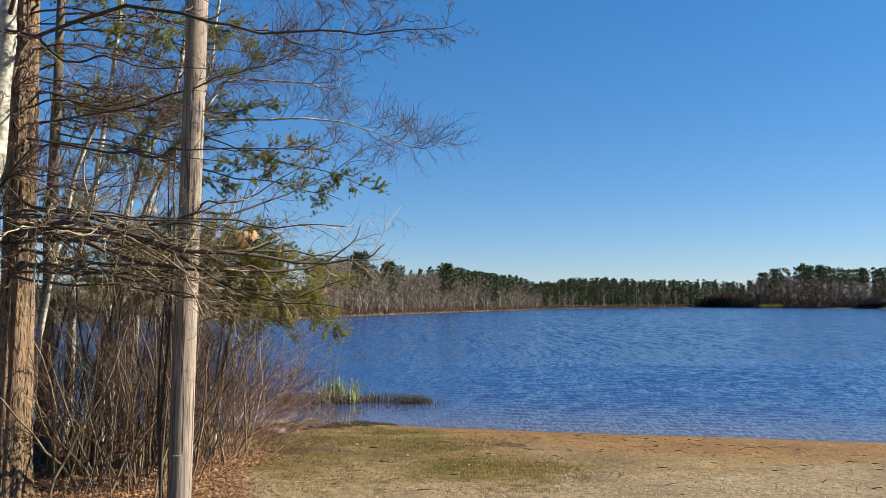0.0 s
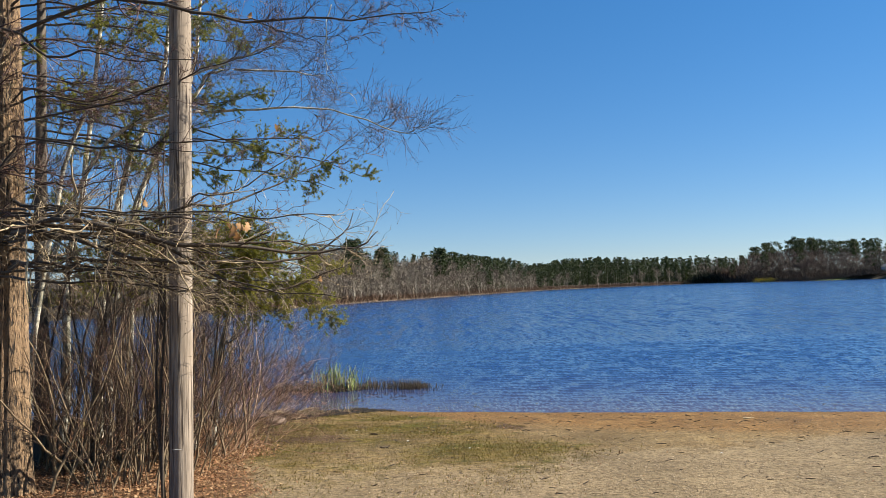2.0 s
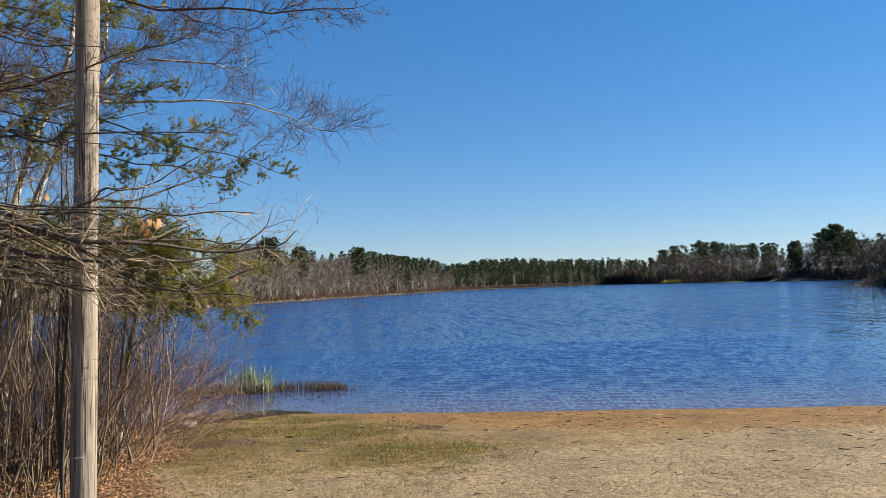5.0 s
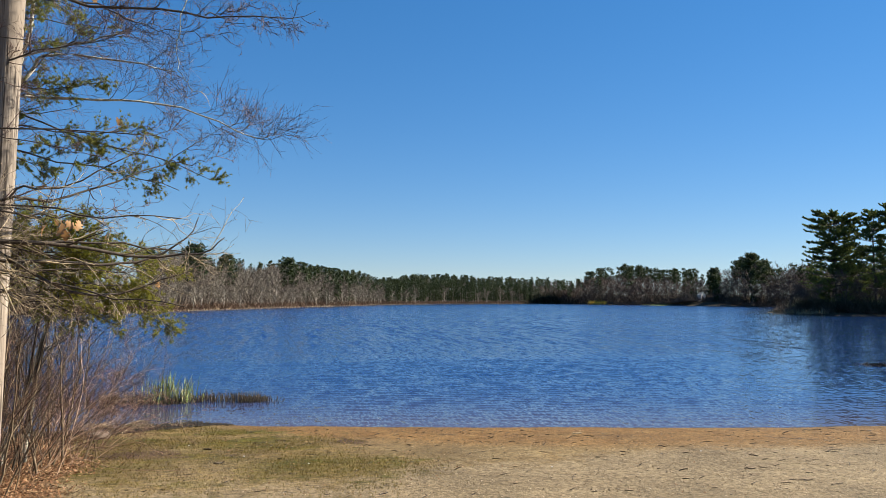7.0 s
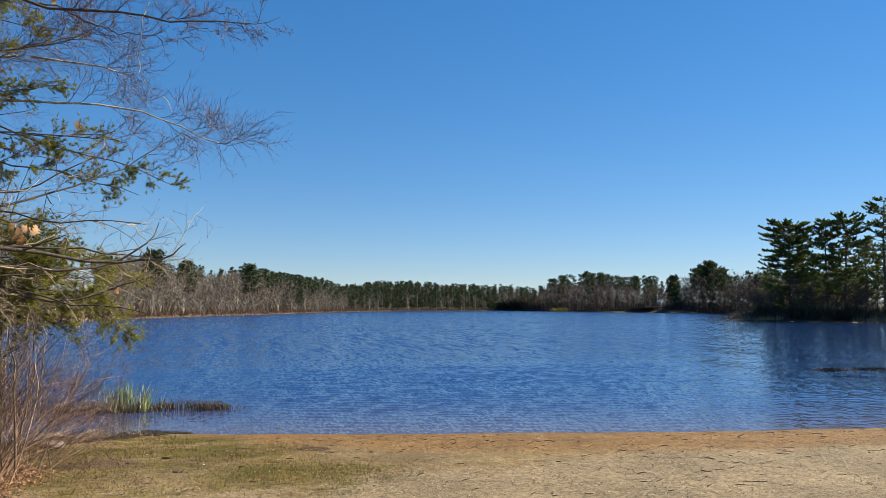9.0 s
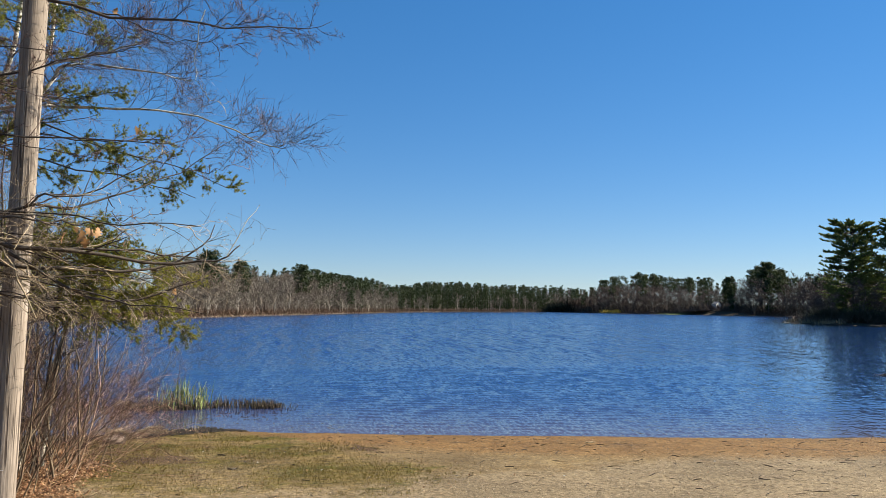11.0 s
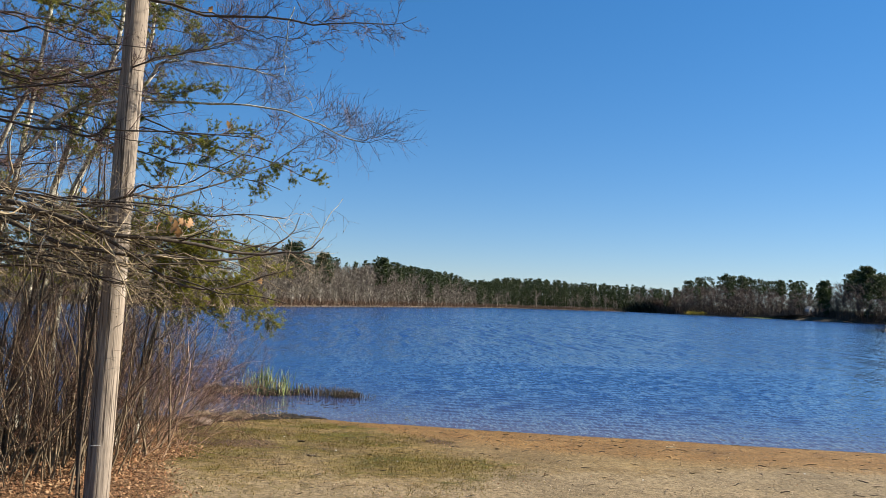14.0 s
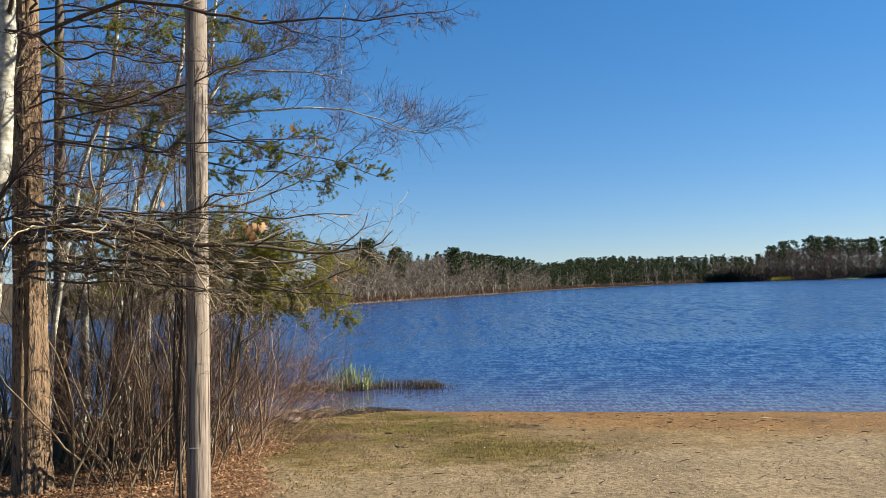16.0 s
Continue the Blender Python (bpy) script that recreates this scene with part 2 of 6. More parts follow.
    crumb = ramp(n, l, noise_tex(n, l, v, 19, 4, 0.75), [(0.32, (0.42, 0.42, 0.42)), (0.5, (1, 1, 1)), (0.68, (1.5, 1.5, 1.5))])
    col = mix(n, l, 1.0, col, crumb, "MULTIPLY")
    col = mix(n, l, 1.0, col, speck, "MULTIPLY")
    col = mix(n, l, 1.0, col, ramp(n, l, big, [(0.3, (0.72, 0.72, 0.72)), (0.7, (1.16, 1.16, 1.16))]), "MULTIPLY")
    l.new(col, s.inputs["Base Color"])
    s.inputs["Roughness"].default_value = 0.95
    s.inputs["Specular IOR Level"].default_value = 0.15
    h = math_node(n, l, "ADD", grit, math_node(n, l, "MULTIPLY", mid, 3.0))
    bump(n, l, s, h, 1.0, 0.02)
    return m


def water_material():
    m, n, l, s = material("lake_water")
    shallow = attribute(n, "shallow")
    col = mix(n, l, shallow, (0.009, 0.031, 0.098), (0.055, 0.037, 0.044))
    l.new(col, s.inputs["Base Color"])
    rough = math_node(n, l, "SUBTRACT", 0.16, math_node(n, l, "MULTIPLY", shallow, 0.10))
    rough = math_node(n, l, "SUBTRACT", rough, math_node(n, l, "MULTIPLY", attribute(n, "lee"), 0.11), True)
    l.new(rough, s.inputs["Roughness"])
    s.inputs["IOR"].default_value = 1.33
    # slopes of the wind ripples, stretched along the camera's view and tilted toward it to fit; longer ones stand
    # farther out
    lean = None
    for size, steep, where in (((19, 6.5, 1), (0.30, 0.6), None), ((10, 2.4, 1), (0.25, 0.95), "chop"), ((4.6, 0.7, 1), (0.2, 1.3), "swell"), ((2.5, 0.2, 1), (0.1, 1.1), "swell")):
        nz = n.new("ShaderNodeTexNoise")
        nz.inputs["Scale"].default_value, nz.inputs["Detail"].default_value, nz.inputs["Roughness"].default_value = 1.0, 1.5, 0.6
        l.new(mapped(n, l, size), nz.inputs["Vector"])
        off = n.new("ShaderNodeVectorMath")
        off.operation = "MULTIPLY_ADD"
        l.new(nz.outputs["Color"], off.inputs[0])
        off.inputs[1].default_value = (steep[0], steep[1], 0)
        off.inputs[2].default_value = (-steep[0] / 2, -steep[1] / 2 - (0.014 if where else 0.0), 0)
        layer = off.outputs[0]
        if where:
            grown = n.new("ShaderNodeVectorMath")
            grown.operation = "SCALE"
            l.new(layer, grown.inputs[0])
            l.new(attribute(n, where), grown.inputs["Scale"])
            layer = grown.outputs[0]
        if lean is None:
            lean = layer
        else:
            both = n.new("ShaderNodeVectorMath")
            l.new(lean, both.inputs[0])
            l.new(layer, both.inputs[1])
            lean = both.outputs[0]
    gust = ramp(n, l, noise_tex(n, l, mapped(n, l, (0.02, 0.09, 1)), 1.0, 3, 0.6), [(0.35, (0.8, 0.8, 0.8)), (0.6, (1, 1, 1))])
    calm = math_node(n, l, "SUBTRACT", gust, math_node(n, l, "MULTIPLY", shallow, 0.4), True)
    calm = math_node(n, l, "MULTIPLY", calm, math_node(n, l, "SUBTRACT", 1.0, math_node(n, l, "MULTIPLY", attribute(n, "lee"), 0.65)))
    wide = n.new("ShaderNodeVectorMath")
    wide.operation = "SCALE"
    l.new(lean, wide.inputs[0])
    l.new(calm, wide.inputs["Scale"])
    geo = n.new("ShaderNodeNewGeometry")
    tilt = n.new("ShaderNodeVectorMath")
    l.new(geo.outputs["Normal"], tilt.inputs[0])
    l.new(wide.outputs[0], tilt.inputs[1])
    even = n.new("ShaderNodeVectorMath")
    even.operation = "NORMALIZE"
    l.new(tilt.outputs[0], even.inputs[0])
    l.new(even.outputs[0], s.inputs["Normal"])
    return m


M_GROUND, M_WATER = ground_material(), water_material()

# ---------- mesh helpers ----------


class Geo:
    """Collects vertices and faces of one mesh."""

    def __init__(self):
        self.v, self.f, self.n = [], [], 0

    def add(self, verts, faces):
        verts = np.asarray(verts, float).reshape(-1, 3)
        self.v.append(verts)
        self.f.append(np.asarray(faces, int) + self.n)
        self.n += len(verts)

    def tubes(self, P, R, sides=4):
        """Tapered tubes along N paths of K points."""
        P, R = np.asarray(P, float), np.asarray(R, float)
        N, K, _ = P.shape
        T = np.gradient(P, axis=1)
        T /= np.linalg.norm(T, axis=2, keepdims=True) + 1e-9
        ref = np.where(np.abs(T[:, :1, 2:3]) > 0.8, np.array([[[1.0, 0, 0]]]), np.array([[[0, 0, 1.0]]]))
        U = np.cross(T, np.broadcast_to(ref, T.shape))
        U /= np.linalg.norm(U, axis=2, keepdims=True) + 1e-9
        W = np.cross(T, U)
        a = np.arange(sides) * 2 * np.pi / sides
        ring = U[:, :, None] * np.cos(a)[None, None, :, None] + W[:, :, None] * np.sin(a)[None, None, :, None]
        V = P[:, :, None] + ring * R[:, :, None, None]
        idx = np.arange(N * K * sides).reshape(N, K, sides)
        nxt = np.roll(idx, -1, axis=2)
        F = np.stack([idx[:, :-1], nxt[:, :-1], nxt[:, 1:], idx[:, 1:]], -1).reshape(-1, 4)
        self.add(V.reshape(-1, 3), F)

    def tris(self, A, B, C):
        """Single triangles from three arrays of corners."""
        N = len(A)
        self.add(np.stack([A, B, C], 1).reshape(-1, 3), np.arange(3 * N).reshape(N, 3))

    def quads(self, A, B, C, D):
        N = len(A)
        self.add(np.stack([A, B, C, D], 1).reshape(-1, 3), np.arange(4 * N).reshape(N, 4))

    def mesh(self, name, mat, smooth=True):
        me = bpy.data.meshes.new(name)
        faces = [tuple(q) for block in self.f for q in block.tolist()]
        me.from_pydata(np.concatenate(self.v).tolist(), [], faces)
        me.materials.append(mat)
        if smooth:
            me.polygons.foreach_set("use_smooth", np.ones(len(me.polygons), bool))
        me.update()
        return me


def part(name, geo, mat, parent, label="", smooth=True):
    ob = new(name, geo.mesh(name, mat, smooth))
    ob.parent = parent
    if label:
        tagged(ob, label)
    return ob


def thing(name, label, category, group="", at=(0, 0, 0)):
    e = new(name)
    e.empty_display_size = 0.2
    e.location = at
    return tagged(e, label, category, group)


def single(name, geo, mat, label, category, group="", kind="", smooth=True, at=None):
    ob = new(name, geo.mesh(name, mat, smooth))
    if at is not None:
        ob.location = at
    return tagged(ob, label, category, group, kind)


def unit(a):
    return a / (np.linalg.norm(a, axis=-1, keepdims=True) + 1e-9)


def paths(start, way, length, K, rng, wobble=0.15, lift=0.0):
    """N curved paths from start points, along ways, that wander and lift (or droop)."""
    N = len(start)
    P = np.zeros((N, K, 3))
    P[:, 0] = start
    d = unit(way)
    step = (length / (K - 1))[:, None]
    for k in range(1, K):
        d = unit(d + rng.normal(0, wobble, (N, 3)) + np.array([0, 0, lift]))
        P[:, k] = P[:, k - 1] + d * step
    return P


def along(P, R, which, t):
    """Point, tangent and radius at fraction t of the chosen paths."""
    K = P.shape[1]
    s = np.clip(t, 0, 0.999) * (K - 1)
    k = s.astype(int)
    f = (s - k)[:, None]
    a, b = P[which, k], P[which, k + 1]
    r = R[which, k] * (1 - f[:, 0]) + R[which, k + 1] * f[:, 0]
    return a * (1 - f) + b * f, unit(b - a), r


def sprout(P, R, count, rng, t0=0.2, t1=1.0, spread=0.9, length=(0.3, 0.6), thick=0.55, K=4, wobble=0.15, lift=0.05, tip=0.35, shrink=0.5, rmin=0.001):
    """count children on each of the given paths."""
    N = len(P)
    which = np.repeat(np.arange(N), count)
    t = rng.uniform(t0, t1, len(which))
    p, d, r = along(P, R, which, t)
    side = unit(np.cross(d, rng.normal(0, 1, d.shape)))
    ang = rng.normal(spread, 0.2, len(which))[:, None]
    way = d * np.cos(ang) + side * np.sin(ang)
    L = rng.uniform(*length, len(which)) * (1 - shrink * t)
    Q = paths(p, way, L, K, rng, wobble, lift)
    r0 = np.maximum(r * thick, rmin)
    S = r0[:, None] * np.linspace(1, tip, K)[None]
    return Q, S


def smooth_path(points, n, rng=None, jitter=0.0):
    """A limb through a few control points, resampled by a smooth curve."""
    p = np.asarray(points, float)
    t = np.linspace(0, len(p) - 1, n)
    q = np.vstack([2 * p[0] - p[1], p, 2 * p[-1] - p[-2]])
    k = np.minimum(t.astype(int), len(p) - 2)
    f = (t - k)[:, None]
    a, b, c, d = q[k], q[k + 1], q[k + 2], q[k + 3]
    out = 0.5 * (2 * b + (c - a) * f + (2 * a - 5 * b + 4 * c - d) * f ** 2 + (3 * b - a - 3 * c + d) * f ** 3)
    if rng is not None:
        out[1:-1] += rng.normal(0, jitter, (n - 2, 3))
    return out


# ---------- lie of the land ----------
LAKE = np.array([
    (-3.0, 13.1), (-1.65, 13.66), (-0.3, 13.05), (1.0, 12.72), (2.0, 12.5), (4.5, 12.0), (7.5, 11.33), (11, 10.88), (20, 9.7), (45, 10), (78, 28), (99, 60),
    (101, 82), (97, 90), (89, 95), (86, 102), (85, 111), (93, 122), (125, 140), (155, 168), (168, 200), (162, 222), (150, 248), (137, 272), (126, 295),
    (117, 315), (104, 300), (88, 285), (66, 268), (48, 250), (37, 234), (20.7, 197), (4.7, 161), (-6, 136), (-14.8, 114), (-19.6, 99), (-32, 86), (-50, 72), (-56, 48),
    (-40, 27), (-20, 17), (-9, 14.2), (-5, 13.2)])


def lake_distance(x, y):
    """Distance to the shoreline: positive on land, negative on the lake."""
    x, y = np.asarray(x, float), np.asarray(y, float)
    best = np.full(x.shape, 1e9)
    inside = np.zeros(x.shape, bool)
    for (ax, ay), (bx, by) in zip(LAKE, np.roll(LAKE, -1, axis=0)):
        ex, ey = bx - ax, by - ay
        t = np.clip(((x - ax) * ex + (y - ay) * ey) / (ex * ex + ey * ey), 0, 1)
        best = np.minimum(best, np.hypot(x - ax - t * ex, y - ay - t * ey))
        cross = (ay > y) != (by > y)
        inside ^= cross & (x < ex * (y - ay) / (ey if abs(ey) > 1e-9 else 1e-9) + ax)
    return np.where(inside, -best, best)


def ripple(x, y, s, seed=0):
    """Cheap smooth noise from crossed sines."""
    return (np.sin(x * s + 1.7 * np.sin(y * s * 0.7 + seed)) + np.sin(y * s * 1.13 + 1.3 * np.sin(x * s * 0.9 + seed * 2))) * 0.5


def smoothstep(a, b, v):
    t = np.clip((v - a) / (b - a), 0, 1)
    return t * t * (3 - 2 * t)


def height(x, y):
    x, y = np.asarray(x, float), np.asarray(y, float)
    d = lake_distance(x, y) + 0.06 * ripple(x, y, 2.1) * smoothstep(60, 20, np.hypot(x, y))
    near = smoothstep(60, 25, np.hypot(x, y))
    beach = np.where(d > 0, 0.03 * (1 - np.exp(-np.maximum(d, 0) / 0.08)) + 0.049 * np.minimum(d, 14) + 0.01 * np.maximum(d - 14, 0), 0.10 * d)
    far = np.where(d > 0, 0.35 * (1 - np.exp(-np.maximum(d, 0) / 1.5)) + 0.014 * np.minimum(d, 220) + 2.0 * np.exp(-((x - 158) ** 2 + (y - 246) ** 2) / 150), 0.10 * d)
    bearing = np.degrees(np.arctan2(x, np.maximum(y, 1.0)))
    rise = 4.2 * smoothstep(10, 2, bearing) + 1.8 * smoothstep(2, 10, bearing) * smoothstep(24, 20, bearing) + 2.2 * smoothstep(22, 26, bearing)
    far = far + rise * smoothstep(8, 55, d) * smoothstep(70, 100, np.hypot(x, y))
    h = near * beach + (1 - near) * far
    h = h + 0.012 * ripple(x, y, 1.4, 3) * near * smoothstep(0.3, 2.0, d)
    return np.maximum(h, -2.5)


def stand(x, y):
    return float(height(np.array([x]), np.array([y]))[0])


def spaced(lo, hi, fine, far_lo, far_hi, growth=1.07):
    a = list(np.arange(lo, hi + 1e-6, fine))
    s = fine
    while a[-1] < far_hi:
        s *= growth
        a.append(a[-1] + s)
    s = fine
    while a[0] > far_lo:
        s *= growth
        a.insert(0, a[0] - s)
    return np.array(a)


def sheet(name, xs, ys, zfun, mat, attributes):
    X, Y = np.meshgrid(xs, ys)
    V = np.stack([X.ravel(), Y.ravel(), zfun(X, Y).ravel()], 1)
    idx = np.arange(X.size).reshape(X.shape)
    F = np.stack([idx[:-1, :-1], idx[:-1, 1:], idx[1:, 1:], idx[1:, :-1]], -1).reshape(-1, 4)
    g = Geo()
    g.add(V, F)
    me = g.mesh(name, mat)
    for key, fun in attributes.items():
        at = me.attributes.new(key, "FLOAT", "POINT")
        at.data.foreach_set("value", fun(X, Y).ravel().astype(np.float32))
    return tagged(new(name, me), kind="structure")


def on_near(x, y):
    return smoothstep(45, 30, np.hypot(x, y))


def blot(x, y, cx, cy, w, d, turn=0.0):
    c, q = math.cos(turn), math.sin(turn)
    u, v = (x - cx) * c + (y - cy) * q, (y - cy) * c - (x - cx) * q
    return np.exp(-(u / w) ** 2 - (v / d) ** 2)


def turf(x, y):
    """The densest patch of turf, half way down the beach."""
    return np.minimum(1.0, 1.4 * blot(x, y, 0.55, 8.8, 0.85, 0.75, -0.25) + 0.8 * blot(x, y, -1.95, 8.3, 0.35, 0.5))


def grass_zone(x, y):
    edge = 1.45 - 0.5 * np.abs(y - 9.0) + 0.35 * ripple(x, y, 1.6, 1)
    worn = smoothstep(-0.9, 0.9, edge - x) * smoothstep(0.15, 0.9, lake_distance(x, y)) * smoothstep(5.4, 9.4, y + 0.4 * x + 0.5 * ripple(x, y, 1.9, 7)) * on_near(x, y)
    return np.maximum(worn, 0.95 * turf(x, y))


def litter_zone(x, y):
    return smoothstep(-1.9, -2.7, x + 0.25 * (y - 8.0) + 0.2 * ripple(x, y, 2.3, 2)) * on_near(x, y) * smoothstep(0.4, 1.4, lake_distance(x, y)) * smoothstep(4.6, 5.6, y)


def wet_zone(x, y):
    d = lake_distance(x, y)
    return smoothstep(3.5, 0.8, d + 0.5 * ripple(x, y, 1.1, 4)) * smoothstep(-2.5, 0.6, x) * on_near(x, y)


def gravel_zone(x, y):
    return smoothstep(9.8, 7.8, y + 0.5 * ripple(x, y, 0.9, 5) - 0.05 * x) * on_near(x, y)


def straw_zone(x, y):
    """Pale dead grass, worn thin."""
    return np.minimum(1.0, 0.85 * blot(x, y, -1.0, 8.9, 1.3, 0.9, 0.1) + 0.7 * blot(x, y, -1.6, 10.4, 0.8, 0.35)) * (1 - 0.8 * turf(x, y))


def soil_zone(x, y):
    """Trodden bare soil by the shrubs, leaf crumbs along the grass edge, damp streaks on the sand."""
    return (1.8 * blot(x, y, -2.2, 10.15, 0.7, 0.3) + 0.7 * blot(x, y, 0.9, 10.75, 0.5, 0.16) + 0.55 * blot(x, y, 1.3, 10.4, 0.4, 0.1) + 0.5 * blot(x, y, 3.3, 10.45, 0.7, 0.07) + 0.55 * blot(x, y, 4.3, 10.3, 0.6, 0.08) + 0.5 * blot(x, y, 6.0, 9.9, 0.6, 0.07) + 0.5 * blot(x, y, -1.3, 9.8, 0.6, 0.1) + 0.6 * blot(x, y, -1.7, 11.3, 0.5, 0.16) + 0.62 * blot(x, y, 0.88, 11.0, 0.7, 0.11, -1.25)
            + 0.72 * blot(x, y, 7.9, 9.8, 1.1, 0.10, -0.67) + 0.6 * blot(x, y, 5.2, 10.7, 0.9, 0.07, -0.1) + 0.5 * blot(x, y, 2.6, 11.3, 0.8, 0.06, -0.1))


def mud_zone(x, y):
    d = lake_distance(x, y)
    return np.maximum(smoothstep(0.55, 0.15, d) * smoothstep(-0.9, -1.8, x) * on_near(x, y), smoothstep(0.0, -0.5, d) * 0.75)


def lawn_zone(x, y):
    return smoothstep(0.5, 0.8, smoothstep(15, 8, np.hypot((x - 147) * 1.0, (y - 253) * 0.8)))


GX = spaced(-8, 12.5, 0.15, -3500, 3500, 1.09)
GY = spaced(5, 14.2, 0.15, -3500, 3500, 1.09)
sheet("ground", GX, GY, height, M_GROUND, {
    "grass": grass_zone, "litter": litter_zone, "wet": wet_zone, "gravel": gravel_zone, "mud": mud_zone, "turf": turf, "straw": straw_zone, "soil": soil_zone, "lawn": lawn_zone,
    "wood": lambda x, y: 1 - smoothstep(60, 30, np.hypot(x, y))})
WX = spaced(-6, 15, 0.10, -75, 185, 1.07)
WY = spaced(10.8, 25, 0.065, 7, 340, 1.035)


def lee(x, y):
    """Calmer water off the wooded point, edged along a camera bearing to fit its view, and inside the reeds."""
    return np.maximum(smoothstep(-5, 3, x - 0.74 * y) * smoothstep(10, 18, y), 0.9 * blot(x, y, -2.6, 14.6, 2.2, 1.9))


def wavelets(x, y):
    """Short wind waves running in to the beach, where the sheet is fine enough for them."""
    r = np.random.default_rng(5)
    z = np.zeros_like(x)
    cell = np.maximum(0.065 + 0.035 * np.maximum(y - 25, 0), (0.10 + 0.07 * np.maximum(x - 15, 0)) * 0.45)
    for k in range(60):
        wave = 0.17 * 2 ** (k / 40.0)
        a = radians(r.normal(-104, 17))
        w = 2 * np.pi / wave
        phase = w * (x * math.cos(a) + y * math.sin(a)) + r.uniform(0, 6.28)
        z += smoothstep(2.4 * cell, 3.4 * cell, wave) * 0.0042 * wave * np.sin(phase)
    d = -lake_distance(x, y)
    edge = smoothstep(0.0, 4.0, d) * 0.8 + 0.2
    gusts = 0.85 + 0.25 * ripple(x * 0.35, y, 0.23, 6)
    return z * edge * gusts * smoothstep(-70, -8, x) * smoothstep(44, 26, y) * (1 - 0.8 * lee(x, y))


sheet("water", WX, WY, wavelets, M_WATER, {"lee": lee, "chop": lambda x, y: 0.25 + 0.75 * smoothstep(13, 24, np.hypot(x, y)), "swell": lambda x, y: smoothstep(20, 50, np.hypot(x, y)) * (1 - 0.6 * lee(x, y)), "shallow": lambda x, y: np.exp(np.minimum(lake_distance(x, y), 0) / 2.2)})

# ---------- near things ----------
rng = np.random.default_rng(7)


def utility_pole(x, y):
    z0 = stand(x, y)
    pole = thing("utility_pole", "tall weathered grey-brown wooden utility pole standing in leaf litter", "pole", at=(x, y, z0))
    g = Geo()
    K, S = 60, 20
    zs = np.linspace(-0.4, 9.2, K)
    a = np.arange(S) * 2 * np.pi / S
    r = (0.108 - 0.0018 * zs)[:, None] * (1 + 0.012 * np.sin(3 * a + 0.4)[None] + 0.01 * np.sin(zs * 1.7)[:, None])
    r = r - 0.004 * (rng.random((1, S)) > 0.7)
    V = np.stack([np.cos(a)[None] * r + 0.012 * zs[:, None], np.sin(a)[None] * r, np.repeat(zs[:, None], S, 1)], -1)
    idx = np.arange(K * S).reshape(K, S)
    nx = np.roll(idx, -1, 1)
    g.add(V, np.stack([idx[:-1], nx[:-1], nx[1:], idx[1:]], -1).reshape(-1, 4))
    g.add(np.vstack([V[-1], [[0.11, 0, 9.22]]]), [(i, (i + 1) % S, S) for i in range(S)])
    part("shaft", g, M_POLE, pole)
    # a pale tag and a few staples on the side that faces the camera
    t = Geo()
    t.tubes([[(-0.045, -0.111, 0.53), (0.0, -0.116, 0.532), (0.045, -0.111, 0.531)]], [[0.0025, 0.003, 0.0025]], 6)
    part("tag", t, M_METAL, pole, "thin pale metal strip nailed to the wood")
    for z, dx in ((1.02, 0.02), (2.2, -0.03), (3.05, 0.04), (3.4, 0.0)):
        s = Geo()
        s.tubes([[(dx, -0.100, z), (dx, -0.113, z + 0.005), (dx, -0.100, z + 0.02)]], [[0.004, 0.005, 0.004]], 5)
        part("staple", s, M_DEBRIS, pole)
    return pole


utility_pole(-2.595, 6.5)


def buds(g, tips):
    """A swollen bud at each of the given twig ends."""
    n = len(tips)
    d = np.array([(1, 0, 0), (0, 1, 0), (-1, 0, 0), (0, -1, 0), (0, 0, 1.3), (0, 0, -1.3)], float)
    V = tips[:, None] + d[None] * rng.uniform(0.002, 0.0048, (n, 1, 1))
    F = np.array([(0, 1, 4), (1, 2, 4), (2, 3, 4), (3, 0, 4), (1, 0, 5), (2, 1, 5), (3, 2, 5), (0, 3, 5)])
    g.add(V.reshape(-1, 3), np.tile(F, (n, 1)) + np.repeat(6 * np.arange(n), 8)[:, None])


def limb_set(g_limb, g_twig, points, r0, r1, rng, twigs=14, sub=4, tw=(0.25, 0.7), lift=0.03, spread=0.75, n=18, twig_r=0.0022):
    """One limb through control points, with side twigs and their twiglets."""
    P = smooth_path(points, n, rng, 0.012)[None]
    R = np.linspace(r0, r1, n)[None]
    R = R * 0.56
    g_limb.tubes(P, R, 7)
    Q, S = sprout(P, R, twigs, rng, 0.12, 0.98, spread, tw, 0.5, 7, 0.2, lift, 0.4, 0.35, twig_r * 1.5)
    S = np.minimum(S, 0.007)
    g_twig.tubes(Q, S, 4)
    if sub:
        Q2, S2 = sprout(Q, S, sub + 1, rng, 0.15, 1.0, 0.75, (tw[0] * 0.35, tw[1] * 0.42), 0.6, 4, 0.22, lift, 0.5, 0.3, twig_r * 0.75)
        g_twig.tubes(Q2, S2, 3)
        Q3, S3 = sprout(Q2, S2, 3, rng, 0.2, 1.0, 0.8, (tw[0] * 0.18, tw[1] * 0.2), 0.7, 2, 0.2, lift, 0.6, 0.3, twig_r * 0.6)
        g_twig.tubes(Q3, S3, 3)
        buds(g_twig, np.vstack([Q2[:, -1], Q3[::2, -1], Q[:, -1]]))
    return P, R


def spray(geo, mat, parent):
    """Fine twigs or needles too small to pick apart, as one part."""
    return tagged(part("twig_spray", geo, mat, parent), kind="stuff")


